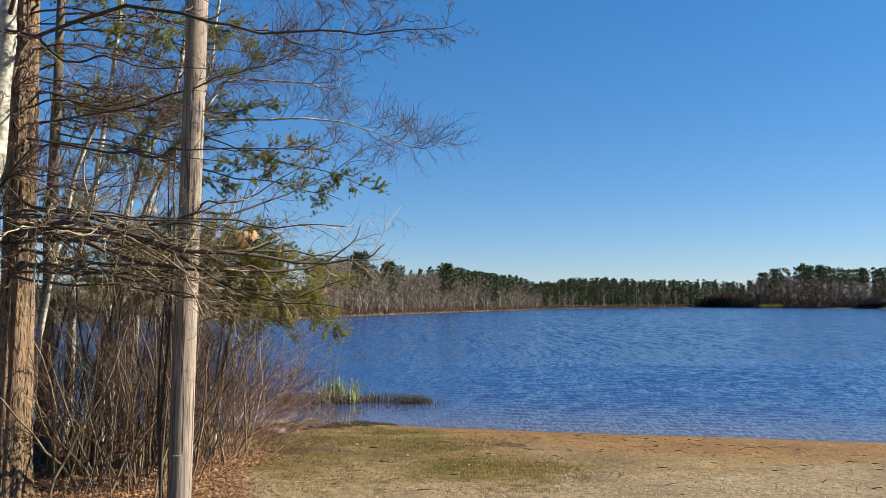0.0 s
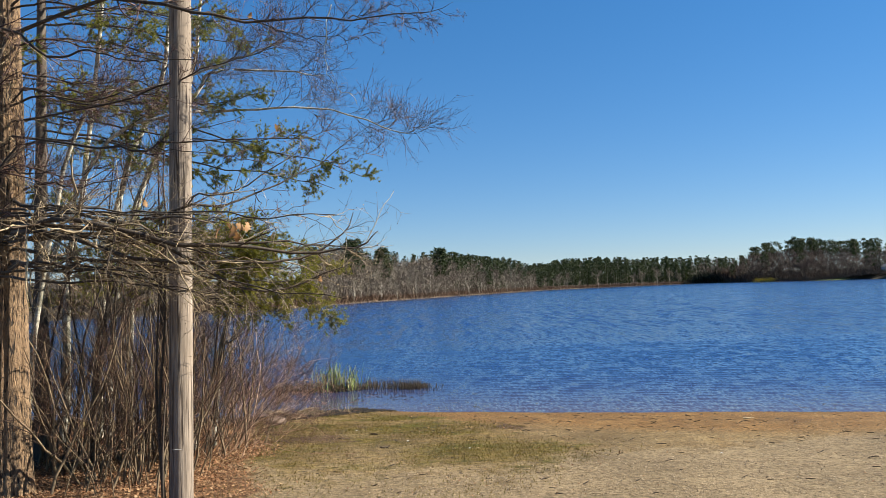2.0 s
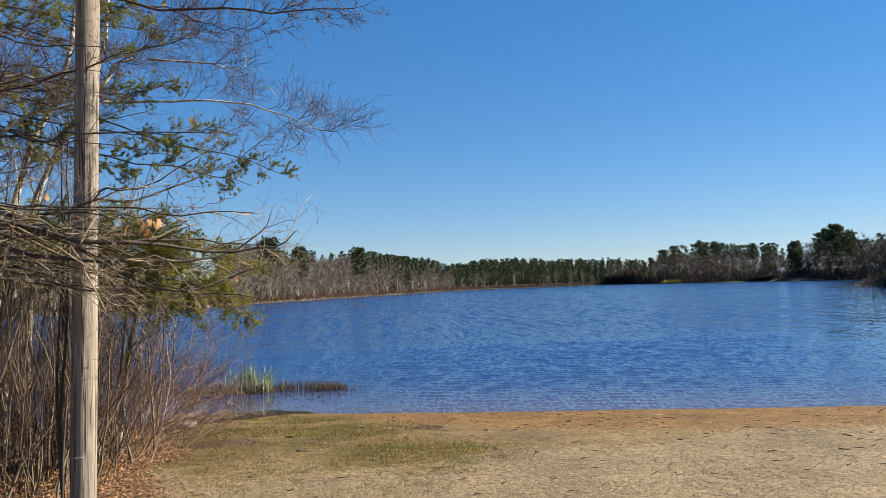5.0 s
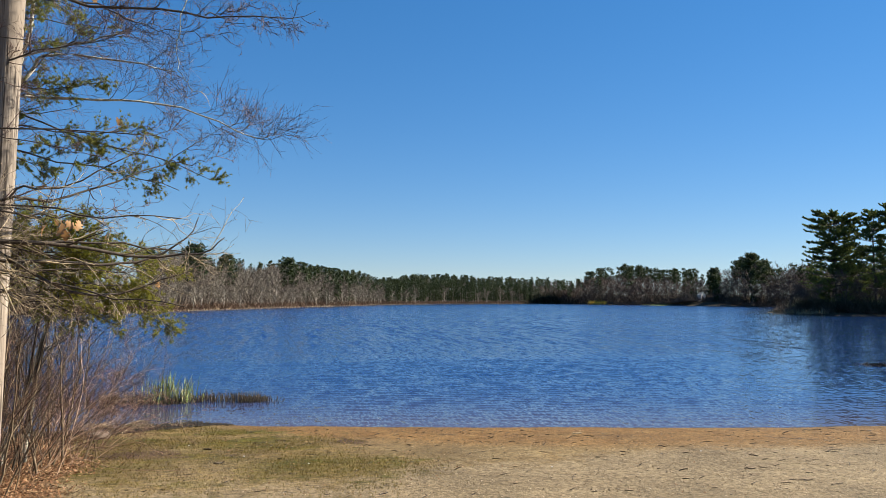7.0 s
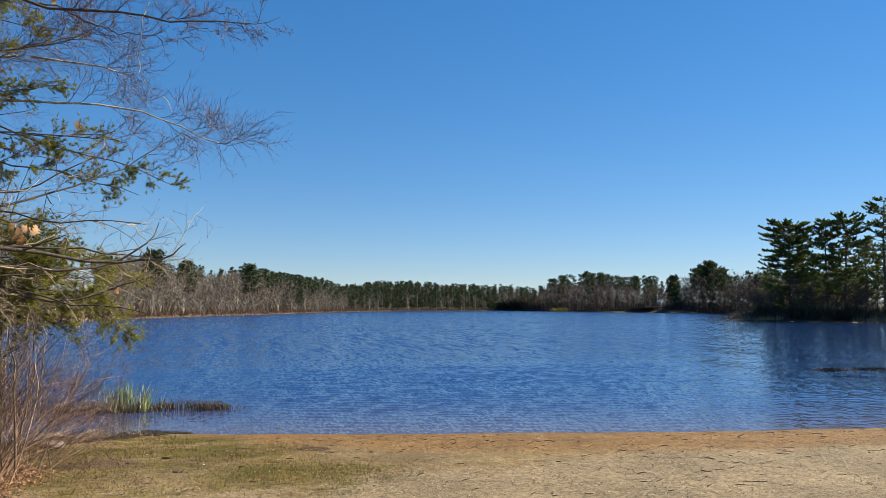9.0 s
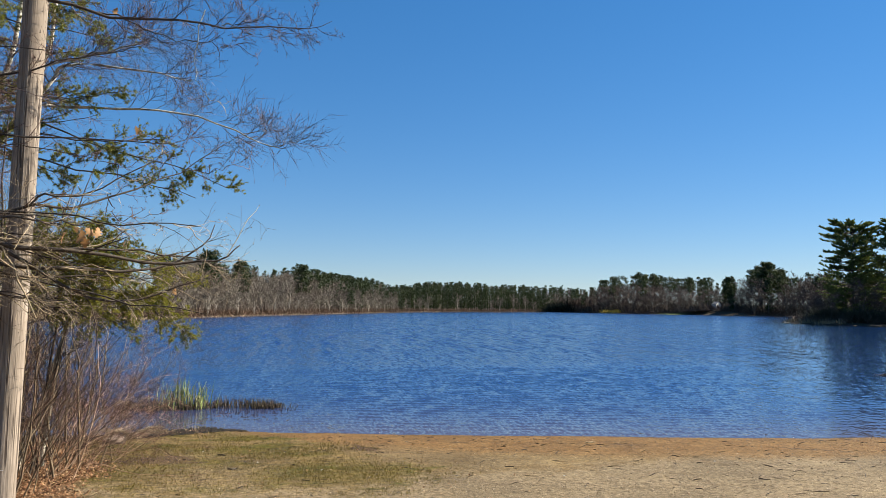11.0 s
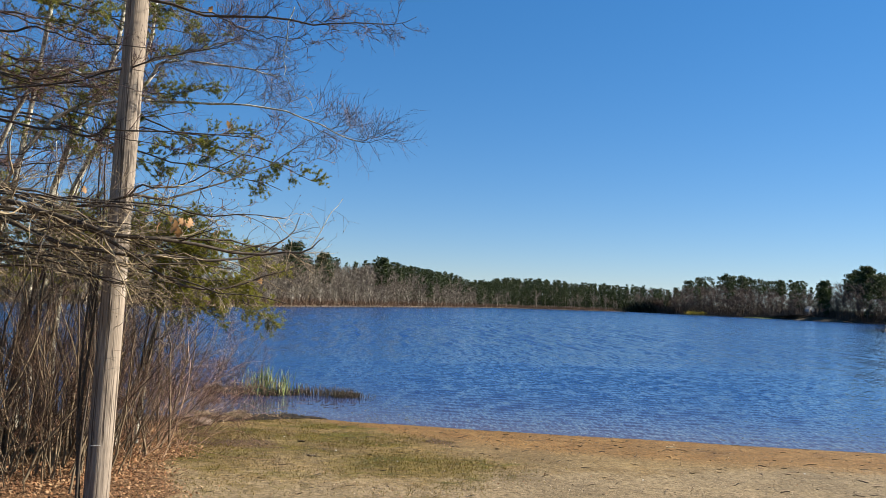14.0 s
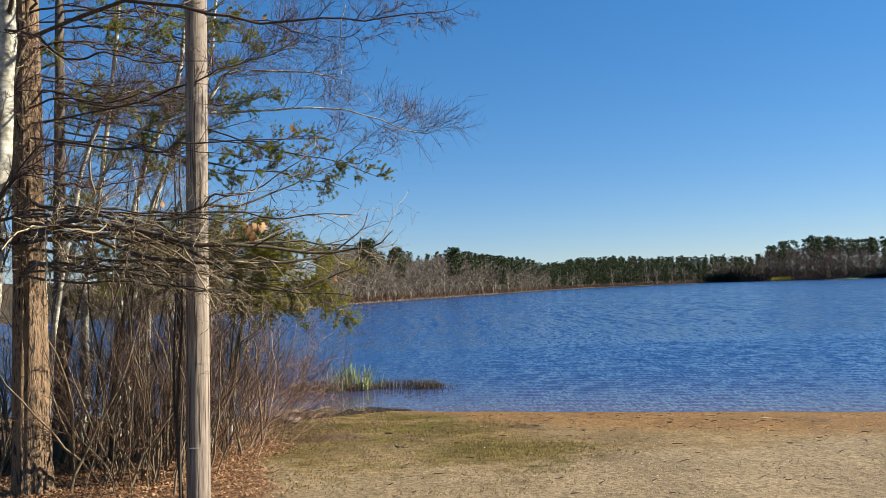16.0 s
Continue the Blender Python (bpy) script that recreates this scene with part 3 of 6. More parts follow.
def overhanging_tree():
    x, y = -4.5, 7.2
    z0 = stand(x, y)
    tree = thing("bare_tree", "large leafless tree with furrowed brown bark and long low limbs", "tree", at=(0, 0, 0))
    g = Geo()
    K, S = 70, 60
    zs = np.linspace(z0 - 0.3, 9.5, K)
    a = np.arange(S) * 2 * np.pi / S
    flare = 0.03 * np.exp(-(zs - z0) / 0.25)
    r = (0.168 - 0.009 * (zs - z0) + flare)[:, None] * (1 + 0.05 * np.sin(7 * a[None] + 0.9 * zs[:, None]) + 0.035 * np.sin(13 * a[None] - 1.4 * zs[:, None]) + 0.04 * np.sin(19 * a[None] + 2.2 * np.sin(zs * 1.9)[:, None]) + rng.normal(0, 0.012, (K, S)))
    V = np.stack([x + np.cos(a)[None] * r - 0.012 * zs[:, None], y + np.sin(a)[None] * r, np.repeat(zs[:, None], S, 1)], -1)
    idx = np.arange(K * S).reshape(K, S)
    nx = np.roll(idx, -1, 1)
    g.add(V, np.stack([idx[:-1], nx[:-1], nx[1:], idx[1:]], -1).reshape(-1, 4))
    part("trunk", g, M_OAK, tree)
    root = (x + 0.05, y - 0.1)
    limbs = [
        # mid-height limb that rises beyond the pole, with its forks
        ([(*root, 3.3), (-4.19, 6.9, 3.21), (-3.5, 6.5, 3.08), (-3.11, 6.35, 2.95), (-2.74, 6.25, 2.98), (-2.49, 6.2, 3.05), (-2.36, 6.25, 3.1), (-2.23, 6.35, 3.08), (-2.08, 6.45, 3.14), (-1.89, 6.6, 3.24), (-1.66, 6.75, 3.35), (-1.43, 6.9, 3.49), (-1.24, 7.0, 3.6), (-1.06, 7.05, 3.8), (-0.77, 7.15, 4.0)], 0.036, 0.004, 22, 3, (0.15, 0.45)),
        ([(-2.4, 6.22, 3.09), (-2.33, 6.25, 3.16), (-2.04, 6.3, 3.21), (-1.62, 6.4, 3.45), (-1.38, 6.5, 3.65)], 0.013, 0.003, 12, 3, (0.12, 0.35)),
        ([(-1.28, 7.0, 3.59), (-1.14, 7.1, 3.58), (-0.86, 7.2, 3.69), (-0.62, 7.3, 3.86)], 0.010, 0.002, 8, 3, (0.1, 0.3)),
        ([(-1.89, 6.58, 3.25), (-1.85, 6.6, 3.14), (-1.8, 6.65, 3.04), (-1.65, 6.7, 3.05), (-1.44, 6.8, 3.13), (-1.24, 6.9, 3.27)], 0.009, 0.002, 7, 2, (0.1, 0.3)),
        # slender level limbs in front of the pole
        ([(*root, 3.95), (-3.35, 6.5, 3.69), (-2.95, 6.3, 3.61), (-2.72, 6.25, 3.61), (-2.58, 6.2, 3.66), (-2.19, 6.25, 3.66), (-1.86, 6.35, 3.7), (-1.45, 6.5, 3.72), (-1.26, 6.6, 3.79), (-1.06, 6.7, 3.93)], 0.024, 0.003, 24, 4, (0.15, 0.45)),
        ([(-2.72, 6.25, 3.61), (-2.58, 6.2, 3.61), (-2.19, 6.25, 3.54), (-1.89, 6.3, 3.49), (-1.7, 6.4, 3.47)], 0.010, 0.003, 10, 3, (0.12, 0.35)),
        ([(-2.74, 6.25, 2.98), (-2.58, 6.2, 2.97), (-2.22, 6.3, 2.96), (-1.98, 6.4, 2.97), (-1.8, 6.5, 2.95), (-1.7, 6.6, 2.85)], 0.012, 0.003, 12, 3, (0.12, 0.35)),
        # top limb reaching far out, with its forks
        ([(*root, 5.0), (-3.3, 6.3, 5.0), (-2.79, 6.2, 4.96), (-2.39, 6.1, 4.82), (-2.08, 6.15, 4.77), (-1.67, 6.25, 4.76), (-1.25, 6.35, 4.82), (-0.94, 6.4, 4.81), (-0.67, 6.45, 4.85), (-0.32, 6.5, 4.88), (-0.11, 6.55, 4.94), (0.06, 6.6, 5.04)], 0.036, 0.003, 30, 5, (0.15, 0.5)),
        ([(-0.94, 6.4, 4.82), (-0.71, 6.45, 4.9), (-0.51, 6.5, 5.01)], 0.011, 0.002, 9, 3, (0.1, 0.3)),
        ([(-0.84, 6.4, 4.82), (-0.67, 6.45, 4.79), (-0.25, 6.5, 4.81)], 0.009, 0.002, 8, 3, (0.1, 0.3)),
        ([(-2.1, 6.2, 4.8), (-1.79, 6.3, 4.77), (-1.54, 6.4, 4.7), (-1.24, 6.5, 4.69), (-0.92, 6.55, 4.68), (-0.8, 6.6, 4.75)], 0.014, 0.003, 18, 4, (0.12, 0.4)),
        ([(*root, 4.1), (-3.2, 6.6, 4.15), (-2.41, 6.4, 4.33), (-2.16, 6.4, 4.42), (-1.83, 6.45, 4.52), (-1.51, 6.5, 4.71)], 0.02, 0.004, 18, 4, (0.15, 0.45)),
        ([(-2.9, 6.1, 5.0), (-2.1, 6.2, 5.12), (-1.4, 6.3, 5.15), (-0.7, 6.4, 5.1)], 0.02, 0.003, 26, 6, (0.2, 0.5)),
        # sagging limb high up
        ([(*root, 5.0), (-4.47, 6.6, 4.91), (-4.03, 6.4, 4.78), (-3.72, 6.25, 4.51), (-3.46, 6.2, 4.47), (-3.33, 6.2, 4.52), (-3.13, 6.2, 4.49), (-2.98, 6.15, 4.41), (-2.5, 6.1, 4.37), (-2.29, 6.1, 4.37)], 0.03, 0.006, 16, 4, (0.2, 0.5)),
        # tier of low limbs that droop and turn up at their ends
        ([(*root, 3.0), (-4.1, 6.7, 2.98), (-3.5, 6.4, 2.99), (-2.75, 6.2, 2.78), (-1.94, 6.5, 2.70), (-1.29, 6.8, 2.62), (-0.91, 6.85, 2.73), (-0.75, 6.9, 2.85)], 0.04, 0.004, 26, 5, (0.25, 0.75)),
        ([(*root, 2.95), (-4.1, 6.7, 2.93), (-3.54, 6.5, 2.82), (-2.88, 6.3, 2.62), (-2.26, 6.5, 2.57), (-1.49, 7.0, 2.62), (-1.16, 7.1, 2.82), (-1.02, 7.2, 3.07)], 0.036, 0.004, 26, 5, (0.25, 0.7)),
        ([(*root, 2.9), (-4.0, 6.7, 2.97), (-3.26, 6.4, 2.92), (-2.59, 6.3, 2.70), (-2.07, 6.6, 2.32), (-1.64, 6.87, 2.31), (-1.21, 6.93, 2.47), (-0.98, 7.0, 2.6)], 0.032, 0.003, 26, 5, (0.2, 0.65)),
        ([(*root, 3.05), (-3.9, 6.8, 3.1), (-3.2, 6.6, 2.88), (-2.5, 6.7, 2.75), (-1.8, 6.9, 2.78), (-1.3, 7.1, 2.72), (-0.85, 7.2, 2.62)], 0.03, 0.003, 26, 5, (0.2, 0.65)),
        ([(*root, 2.8), (-3.9, 6.9, 2.7), (-3.3, 6.7, 2.62), (-2.7, 6.7, 2.52), (-2.1, 6.8, 2.5), (-1.5, 7.0, 2.52)], 0.026, 0.003, 22, 5, (0.2, 0.6)),
        ([(*root, 2.85), (-4.9, 6.6, 2.9), (-5.6, 6.4, 2.75), (-6.3, 6.2, 2.7)], 0.03, 0.003, 14, 4, (0.2, 0.6)),
        ([(*root, 3.6), (-4.2, 6.6, 3.55), (-3.8, 6.2, 3.4), (-3.3, 6.0, 3.42)], 0.02, 0.003, 14, 4, (0.2, 0.6)),
        ([(*root, 4.3), (-4.0, 6.6, 4.3), (-3.5, 6.4, 4.1), (-3.0, 6.4, 4.05), (-2.5, 6.3, 4.1)], 0.02, 0.003, 16, 4, (0.2, 0.6)),
        ([(*root, 5.3), (-4.1, 6.7, 5.3), (-3.5, 6.5, 5.25), (-2.9, 6.4, 5.4)], 0.025, 0.004, 14, 4, (0.25, 0.6)),
    ]
    for k in range(13):
        z = rng.uniform(2.4, 3.2)
        end = rng.uniform(-3.0, -0.9)
        px = np.linspace(x, end, 6)
        py = y - 0.1 - 0.75 * np.sin(np.linspace(0, 1.6, 6)) + rng.normal(0, 0.08, 6)
        pz = z - 0.16 * (px - x) * rng.uniform(0.2, 1.0) * np.linspace(0, 1, 6) + rng.normal(0, 0.03, 6)
        limbs.append((np.stack([px, py, pz], 1).tolist(), rng.uniform(0.014, 0.028), 0.004, 18, 4, (0.25, 0.7)))
    for k in range(11):
        z = rng.uniform(3.3, 6.2)
        end = rng.uniform(-3.7, -2.2)
        px = np.linspace(x, end, 6)
        py = y + rng.uniform(-0.8, 0.6) * np.sin(np.linspace(0, 1.6, 6)) + rng.normal(0, 0.08, 6)
        pz = z + 0.2 * (px - x) * rng.uniform(-0.6, 0.6) + rng.normal(0, 0.04, 6)
        limbs.append((np.stack([px, py, pz], 1).tolist(), 0.022, 0.004, 22, 5, (0.25, 0.7)))
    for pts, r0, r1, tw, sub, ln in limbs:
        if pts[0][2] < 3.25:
            # the low tier is pulled toward the camera, keeping its place in that view
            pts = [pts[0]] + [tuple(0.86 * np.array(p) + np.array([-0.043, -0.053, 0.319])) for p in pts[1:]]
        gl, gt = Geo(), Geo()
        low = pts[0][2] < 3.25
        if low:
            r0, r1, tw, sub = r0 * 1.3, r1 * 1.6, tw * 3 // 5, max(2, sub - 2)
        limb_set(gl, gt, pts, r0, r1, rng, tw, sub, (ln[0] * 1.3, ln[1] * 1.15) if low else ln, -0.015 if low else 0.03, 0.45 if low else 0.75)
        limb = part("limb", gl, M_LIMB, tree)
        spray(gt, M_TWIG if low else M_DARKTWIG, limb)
    # pale dangling dead twig caught on the top limb
    gl, gt = Geo(), Geo()
    limb_set(gl, gt, [(-1.10, 6.42, 4.97), (-1.17, 6.4, 4.61), (-1.14, 6.4, 4.28), (-1.04, 6.4, 4.13), (-0.88, 6.4, 4.1)], 0.009, 0.003, rng, 6, 0, (0.1, 0.3))
    hang = part("hanging_twig", gl, M_PALE, tree, "pale broken twig hanging from a limb")
    spray(gt, M_TWIG, hang)
    # tangle of fine shoots on the trunk
    gt = Geo()
    n = 130
    st = np.stack([x - 0.04 + rng.normal(0, 0.12, n), y - 0.15 + rng.normal(0, 0.08, n), rng.uniform(2.45, 5.2, n)], 1)
    way = np.stack([rng.normal(0.1, 0.8, n), rng.normal(-0.5, 0.5, n), rng.normal(0, 0.6, n)], 1)
    P = paths(st, way, rng.uniform(0.2, 0.7, n), 6, rng, 0.25, -0.05)
    R = np.repeat(np.linspace(0.004, 0.0015, 6)[None], n, 0)
    gt.tubes(P, R, 3)
    Q, S = sprout(P, R, 4, rng, 0.2, 1, 0.8, (0.08, 0.25), 0.7, 4, 0.2, 0, 0.5, 0.3, 0.0012)
    gt.tubes(Q, S, 3)
    tagged(spray(gt, M_TWIG, tree), "tangle of fine dry shoots on the trunk")


overhanging_tree()


def pale_tree(points, r0, r1, label, branches=16, reach=(0.6, 1.6)):
    tree = thing("pale_barked_tree", label, "tree", "slender pale trees")
    g = Geo()
    n = 24
    P = smooth_path(points, n, rng, 0.01)[None]
    R = np.linspace(r0, r1, n)[None] * (1 + rng.normal(0, 0.03, (1, n)))
    g.tubes(P, R, 10)
    part("trunk", g, M_PALE, tree)
    Q, S = sprout(P, R, branches, rng, 0.3, 1.0, 0.75, reach, 0.35, 7, 0.1, 0.08, 0.3, 0.35, 0.004)
    for q, w in zip(Q, S):
        gb, gt = Geo(), Geo()
        gb.tubes(q[None], w[None], 5)
        Q2, S2 = sprout(q[None], w[None], 7, rng, 0.2, 1.0, 0.7, (0.25, 0.7), 0.5, 5, 0.14, 0.05, 0.4, 0.3, 0.0025)
        gt.tubes(Q2, S2, 3)
        Q3, S3 = sprout(Q2, S2, 6, rng, 0.2, 1.0, 0.7, (0.12, 0.36), 0.6, 3, 0.14, 0.03, 0.5, 0.3, 0.0018)
        gt.tubes(Q3, S3, 3)
        branch = part("branch", gb, M_LIMB, tree)
        spray(gt, M_DARKTWIG, branch)


PALE = "slender leafless tree with mottled pale grey bark among shrubs"
pale_tree([(-5.6, 10.5, 0.05), (-5.56, 10.5, 1.4), (-5.53, 10.5, 2.77), (-5.4, 10.5, 3.35), (-5.27, 10.5, 4.19), (-5.05, 10.5, 6.1), (-4.9, 10.5, 8.4)], 0.058, 0.025, PALE)
pale_tree([(-5.3, 11.0, 0.05), (-5.34, 11.0, 1.31), (-5.21, 11.0, 2.78), (-4.95, 11.0, 3.9), (-4.75, 11.0, 4.6), (-4.31, 11.0, 5.6), (-4.1, 11.0, 7.5)], 0.062, 0.028, PALE)
pale_tree([(-4.95, 11.3, 0.05), (-4.95, 11.3, 2.0), (-4.78, 11.2, 3.72), (-4.37, 11.0, 4.51), (-3.8, 10.8, 5.5), (-3.5, 10.6, 7.2)], 0.05, 0.02, PALE)
pale_tree([(-6.6, 9.8, 0.1), (-6.4, 9.8, 2.5), (-6.3, 9.8, 5.0), (-6.1, 9.8, 8.0)], 0.055, 0.025, PALE)
pale_tree([(-4.75, 10.0, 0.1), (-4.6, 9.9, 2.2), (-4.1, 9.6, 3.8), (-3.33, 9.5, 4.98), (-3.17, 9.5, 5.26), (-2.87, 9.5, 5.31), (-2.04, 9.5, 5.26), (-1.58, 9.5, 5.2)], 0.04, 0.006, "leaning pale-barked tree whose top bends level over the shore", 22, (0.25, 0.75))
pale_tree([(-5.15, 8.6, 0.2), (-5.0, 8.7, 2.4), (-4.3, 8.9, 4.2), (-3.51, 9.0, 4.59), (-2.78, 9.0, 4.63), (-2.06, 9.0, 4.65), (-1.37, 9.0, 4.59), (-0.79, 9.0, 4.36), (-0.43, 9.0, 4.26)], 0.03, 0.004, "thin pale-barked tree arching far out over the shrubs", 24, (0.2, 0.65))
pale_tree([(-5.05, 8.3, 0.2), (-4.6, 8.2, 3.2), (-4.06, 8.0, 4.5), (-3.48, 8.0, 4.64), (-2.87, 8.0, 4.81), (-2.26, 8.0, 5.02), (-1.85, 8.0, 5.21)], 0.03, 0.006, "thin dark-limbed tree arching over the shrubs", 20, (0.25, 0.75))
pale_tree([(-5.6, 6.7, 0.35), (-5.3, 6.65, 1.5), (-4.82, 6.6, 2.9), (-4.47, 6.6, 3.5), (-4.40, 6.6, 4.9), (-4.34, 6.6, 6.0), (-4.3, 6.6, 7.6)], 0.10, 0.06, "leafless tree with pale lichen-covered bark beside a larger trunk", 16)


def tufts(g, P, R, per, rng, length, needles=13, t0=0.3, width=0.003, droop=0.05):
    """Bundles of needles along branch paths."""
    N = len(P)
    which = np.repeat(np.arange(N), per)
    p, d, _ = along(P, R, which, 1 - (1 - t0) * rng.random(len(which)) ** 1.6)
    p, d = np.repeat(p, needles, 0), np.repeat(d, needles, 0)
    way = unit(d * 0.55 + rng.normal(0, 0.6, d.shape) + np.array([0, 0, droop]))
    L = rng.uniform(length * 0.6, length, len(p))[:, None]
    side = unit(np.cross(way, rng.normal(0, 1, way.shape))) * width
    g.tris(p - side, p + side, p + way * L)


def conifer(name, label, trunk_pts, r0, branch_list, mat, length, per, seed):
    r = np.random.default_rng(seed)
    tree = thing(name, label, "tree")
    g = Geo()
    n = 20
    P = smooth_path(trunk_pts, n, r, 0.008)[None]
    R = np.linspace(r0, r0 * 0.3, n)[None]
    g.tubes(P, R, 10)
    part("trunk", g, M_PINEBARK, tree)
    for pts in branch_list:
        gb, gn = Geo(), Geo()
        B = smooth_path(pts, 14, r, 0.015)[None]
        BR = np.linspace(0.016, 0.004, 14)[None]
        gb.tubes(B, BR, 6)
        Q, S = sprout(B, BR, 22, r, 0.2, 1.0, 0.7, (0.22, 0.6), 0.5, 5, 0.15, 0.03, 0.5, 0.7, 0.003)
        gb.tubes(Q, S, 4)
        Q2, S2 = sprout(Q, S, 7, r, 0.15, 1.0, 0.6, (0.08, 0.26), 0.6, 3, 0.15, 0, 0.5, 0.3, 0.0018)
        gb.tubes(Q2, S2, 3)
        tufts(gn, Q, S, per, r, length)
        tufts(gn, Q2, S2, per, r, length)
        b = part("branch", gb, M_PINEBARK, tree)
        tagged(part("needle_spray", gn, mat, b), kind="stuff")
    return tree


PX, PY = -5.25, 9.2
conifer("pine_tree", "young pine with loose green needle sprays behind leafless limbs", [(PX, PY, 0.1), (PX, PY, 4), (PX + 0.05, PY, 8.5)], 0.11, [
    [(PX, PY, 4.9), (-4.2, 9.1, 4.72), (-2.9, 9.0, 4.30), (-2.3, 9.0, 4.08), (-1.64, 9.0, 3.95), (-1.05, 9.0, 3.72)],
    [(PX, PY, 5.0), (-4.2, 9.0, 4.8), (-3.2, 9.0, 4.72), (-2.82, 9.0, 4.75), (-2.35, 9.0, 4.85)],
    [(PX, PY, 4.4), (-4.4, 9.1, 4.3), (-3.5, 9.0, 4.0), (-2.94, 9.0, 3.8)],
    [(PX, PY, 5.7), (-4.4, 9.1, 5.6), (-3.57, 9.0, 5.36), (-3.0, 9.0, 5.2)],
    [(PX, PY, 6.1), (-4.2, 9.0, 6.0), (-3.2, 9.0, 5.85), (-2.6, 9.0, 5.75)],
    [(PX, PY, 4.9), (-4.9, 8.7, 4.7), (-4.4, 8.4, 4.6), (-3.9, 8.3, 4.5)],
    [(PX, PY, 5.4), (-5.7, 8.8, 5.2), (-6.2, 8.5, 5.1)],
    [(PX, PY, 6.4), (-4.8, 8.8, 6.3), (-4.2, 8.5, 6.1)],
    [(PX, PY, 4.0), (-5.7, 9.0, 3.8), (-6.3, 8.9, 3.6)],
    [(PX, PY, 5.1), (-4.6, 9.4, 5.0), (-3.9, 9.6, 4.9)],
    [(PX, PY, 4.7), (-4.3, 9.0, 4.5), (-3.2, 8.9, 4.25), (-2.4, 8.8, 4.2), (-1.8, 8.8, 4.25)],
    [(PX, PY, 4.5), (-4.0, 8.9, 4.2), (-2.9, 8.8, 3.85), (-2.1, 8.8, 3.75), (-1.4, 8.8, 3.55)],
    [(PX, PY, 5.9), (-4.2, 8.9, 5.75), (-3.2, 8.8, 5.5), (-2.3, 8.8, 5.45)],
], M_NEEDLE, 0.05, 4, 21)
QX, QY = -6.4, 10.4
conifer("pine_tree", "young pine with green needle sprays standing behind pale trunks", [(QX, QY, 0.1), (QX, QY, 4), (QX + 0.1, QY, 9.0)], 0.12, [
    [(QX, QY, 5.6), (-5.4, 10.2, 5.4), (-4.4, 10.0, 5.2), (-3.7, 9.9, 5.0)],
    [(QX, QY, 6.4), (-5.3, 10.2, 6.4), (-4.3, 10.0, 6.3), (-3.4, 9.9, 6.1)],
    [(QX, QY, 4.6), (-5.5, 10.1, 4.5), (-4.8, 9.9, 4.3), (-4.2, 9.8, 4.1)],
    [(QX, QY, 7.2), (-5.5, 10.2, 7.2), (-4.5, 10.0, 7.0)],
    [(QX, QY, 5.9), (-6.0, 9.8, 5.8), (-5.6, 9.3, 5.6), (-5.2, 9.0, 5.5)],
    [(QX, QY, 3.8), (-5.7, 10.1, 3.8), (-5.2, 9.9, 3.6)],
    [(QX, QY, 6.8), (-5.9, 9.8, 6.8), (-5.3, 9.5, 6.6)],
], M_NEEDLE, 0.05, 3, 27)
CX, CY = -3.9, 10.4
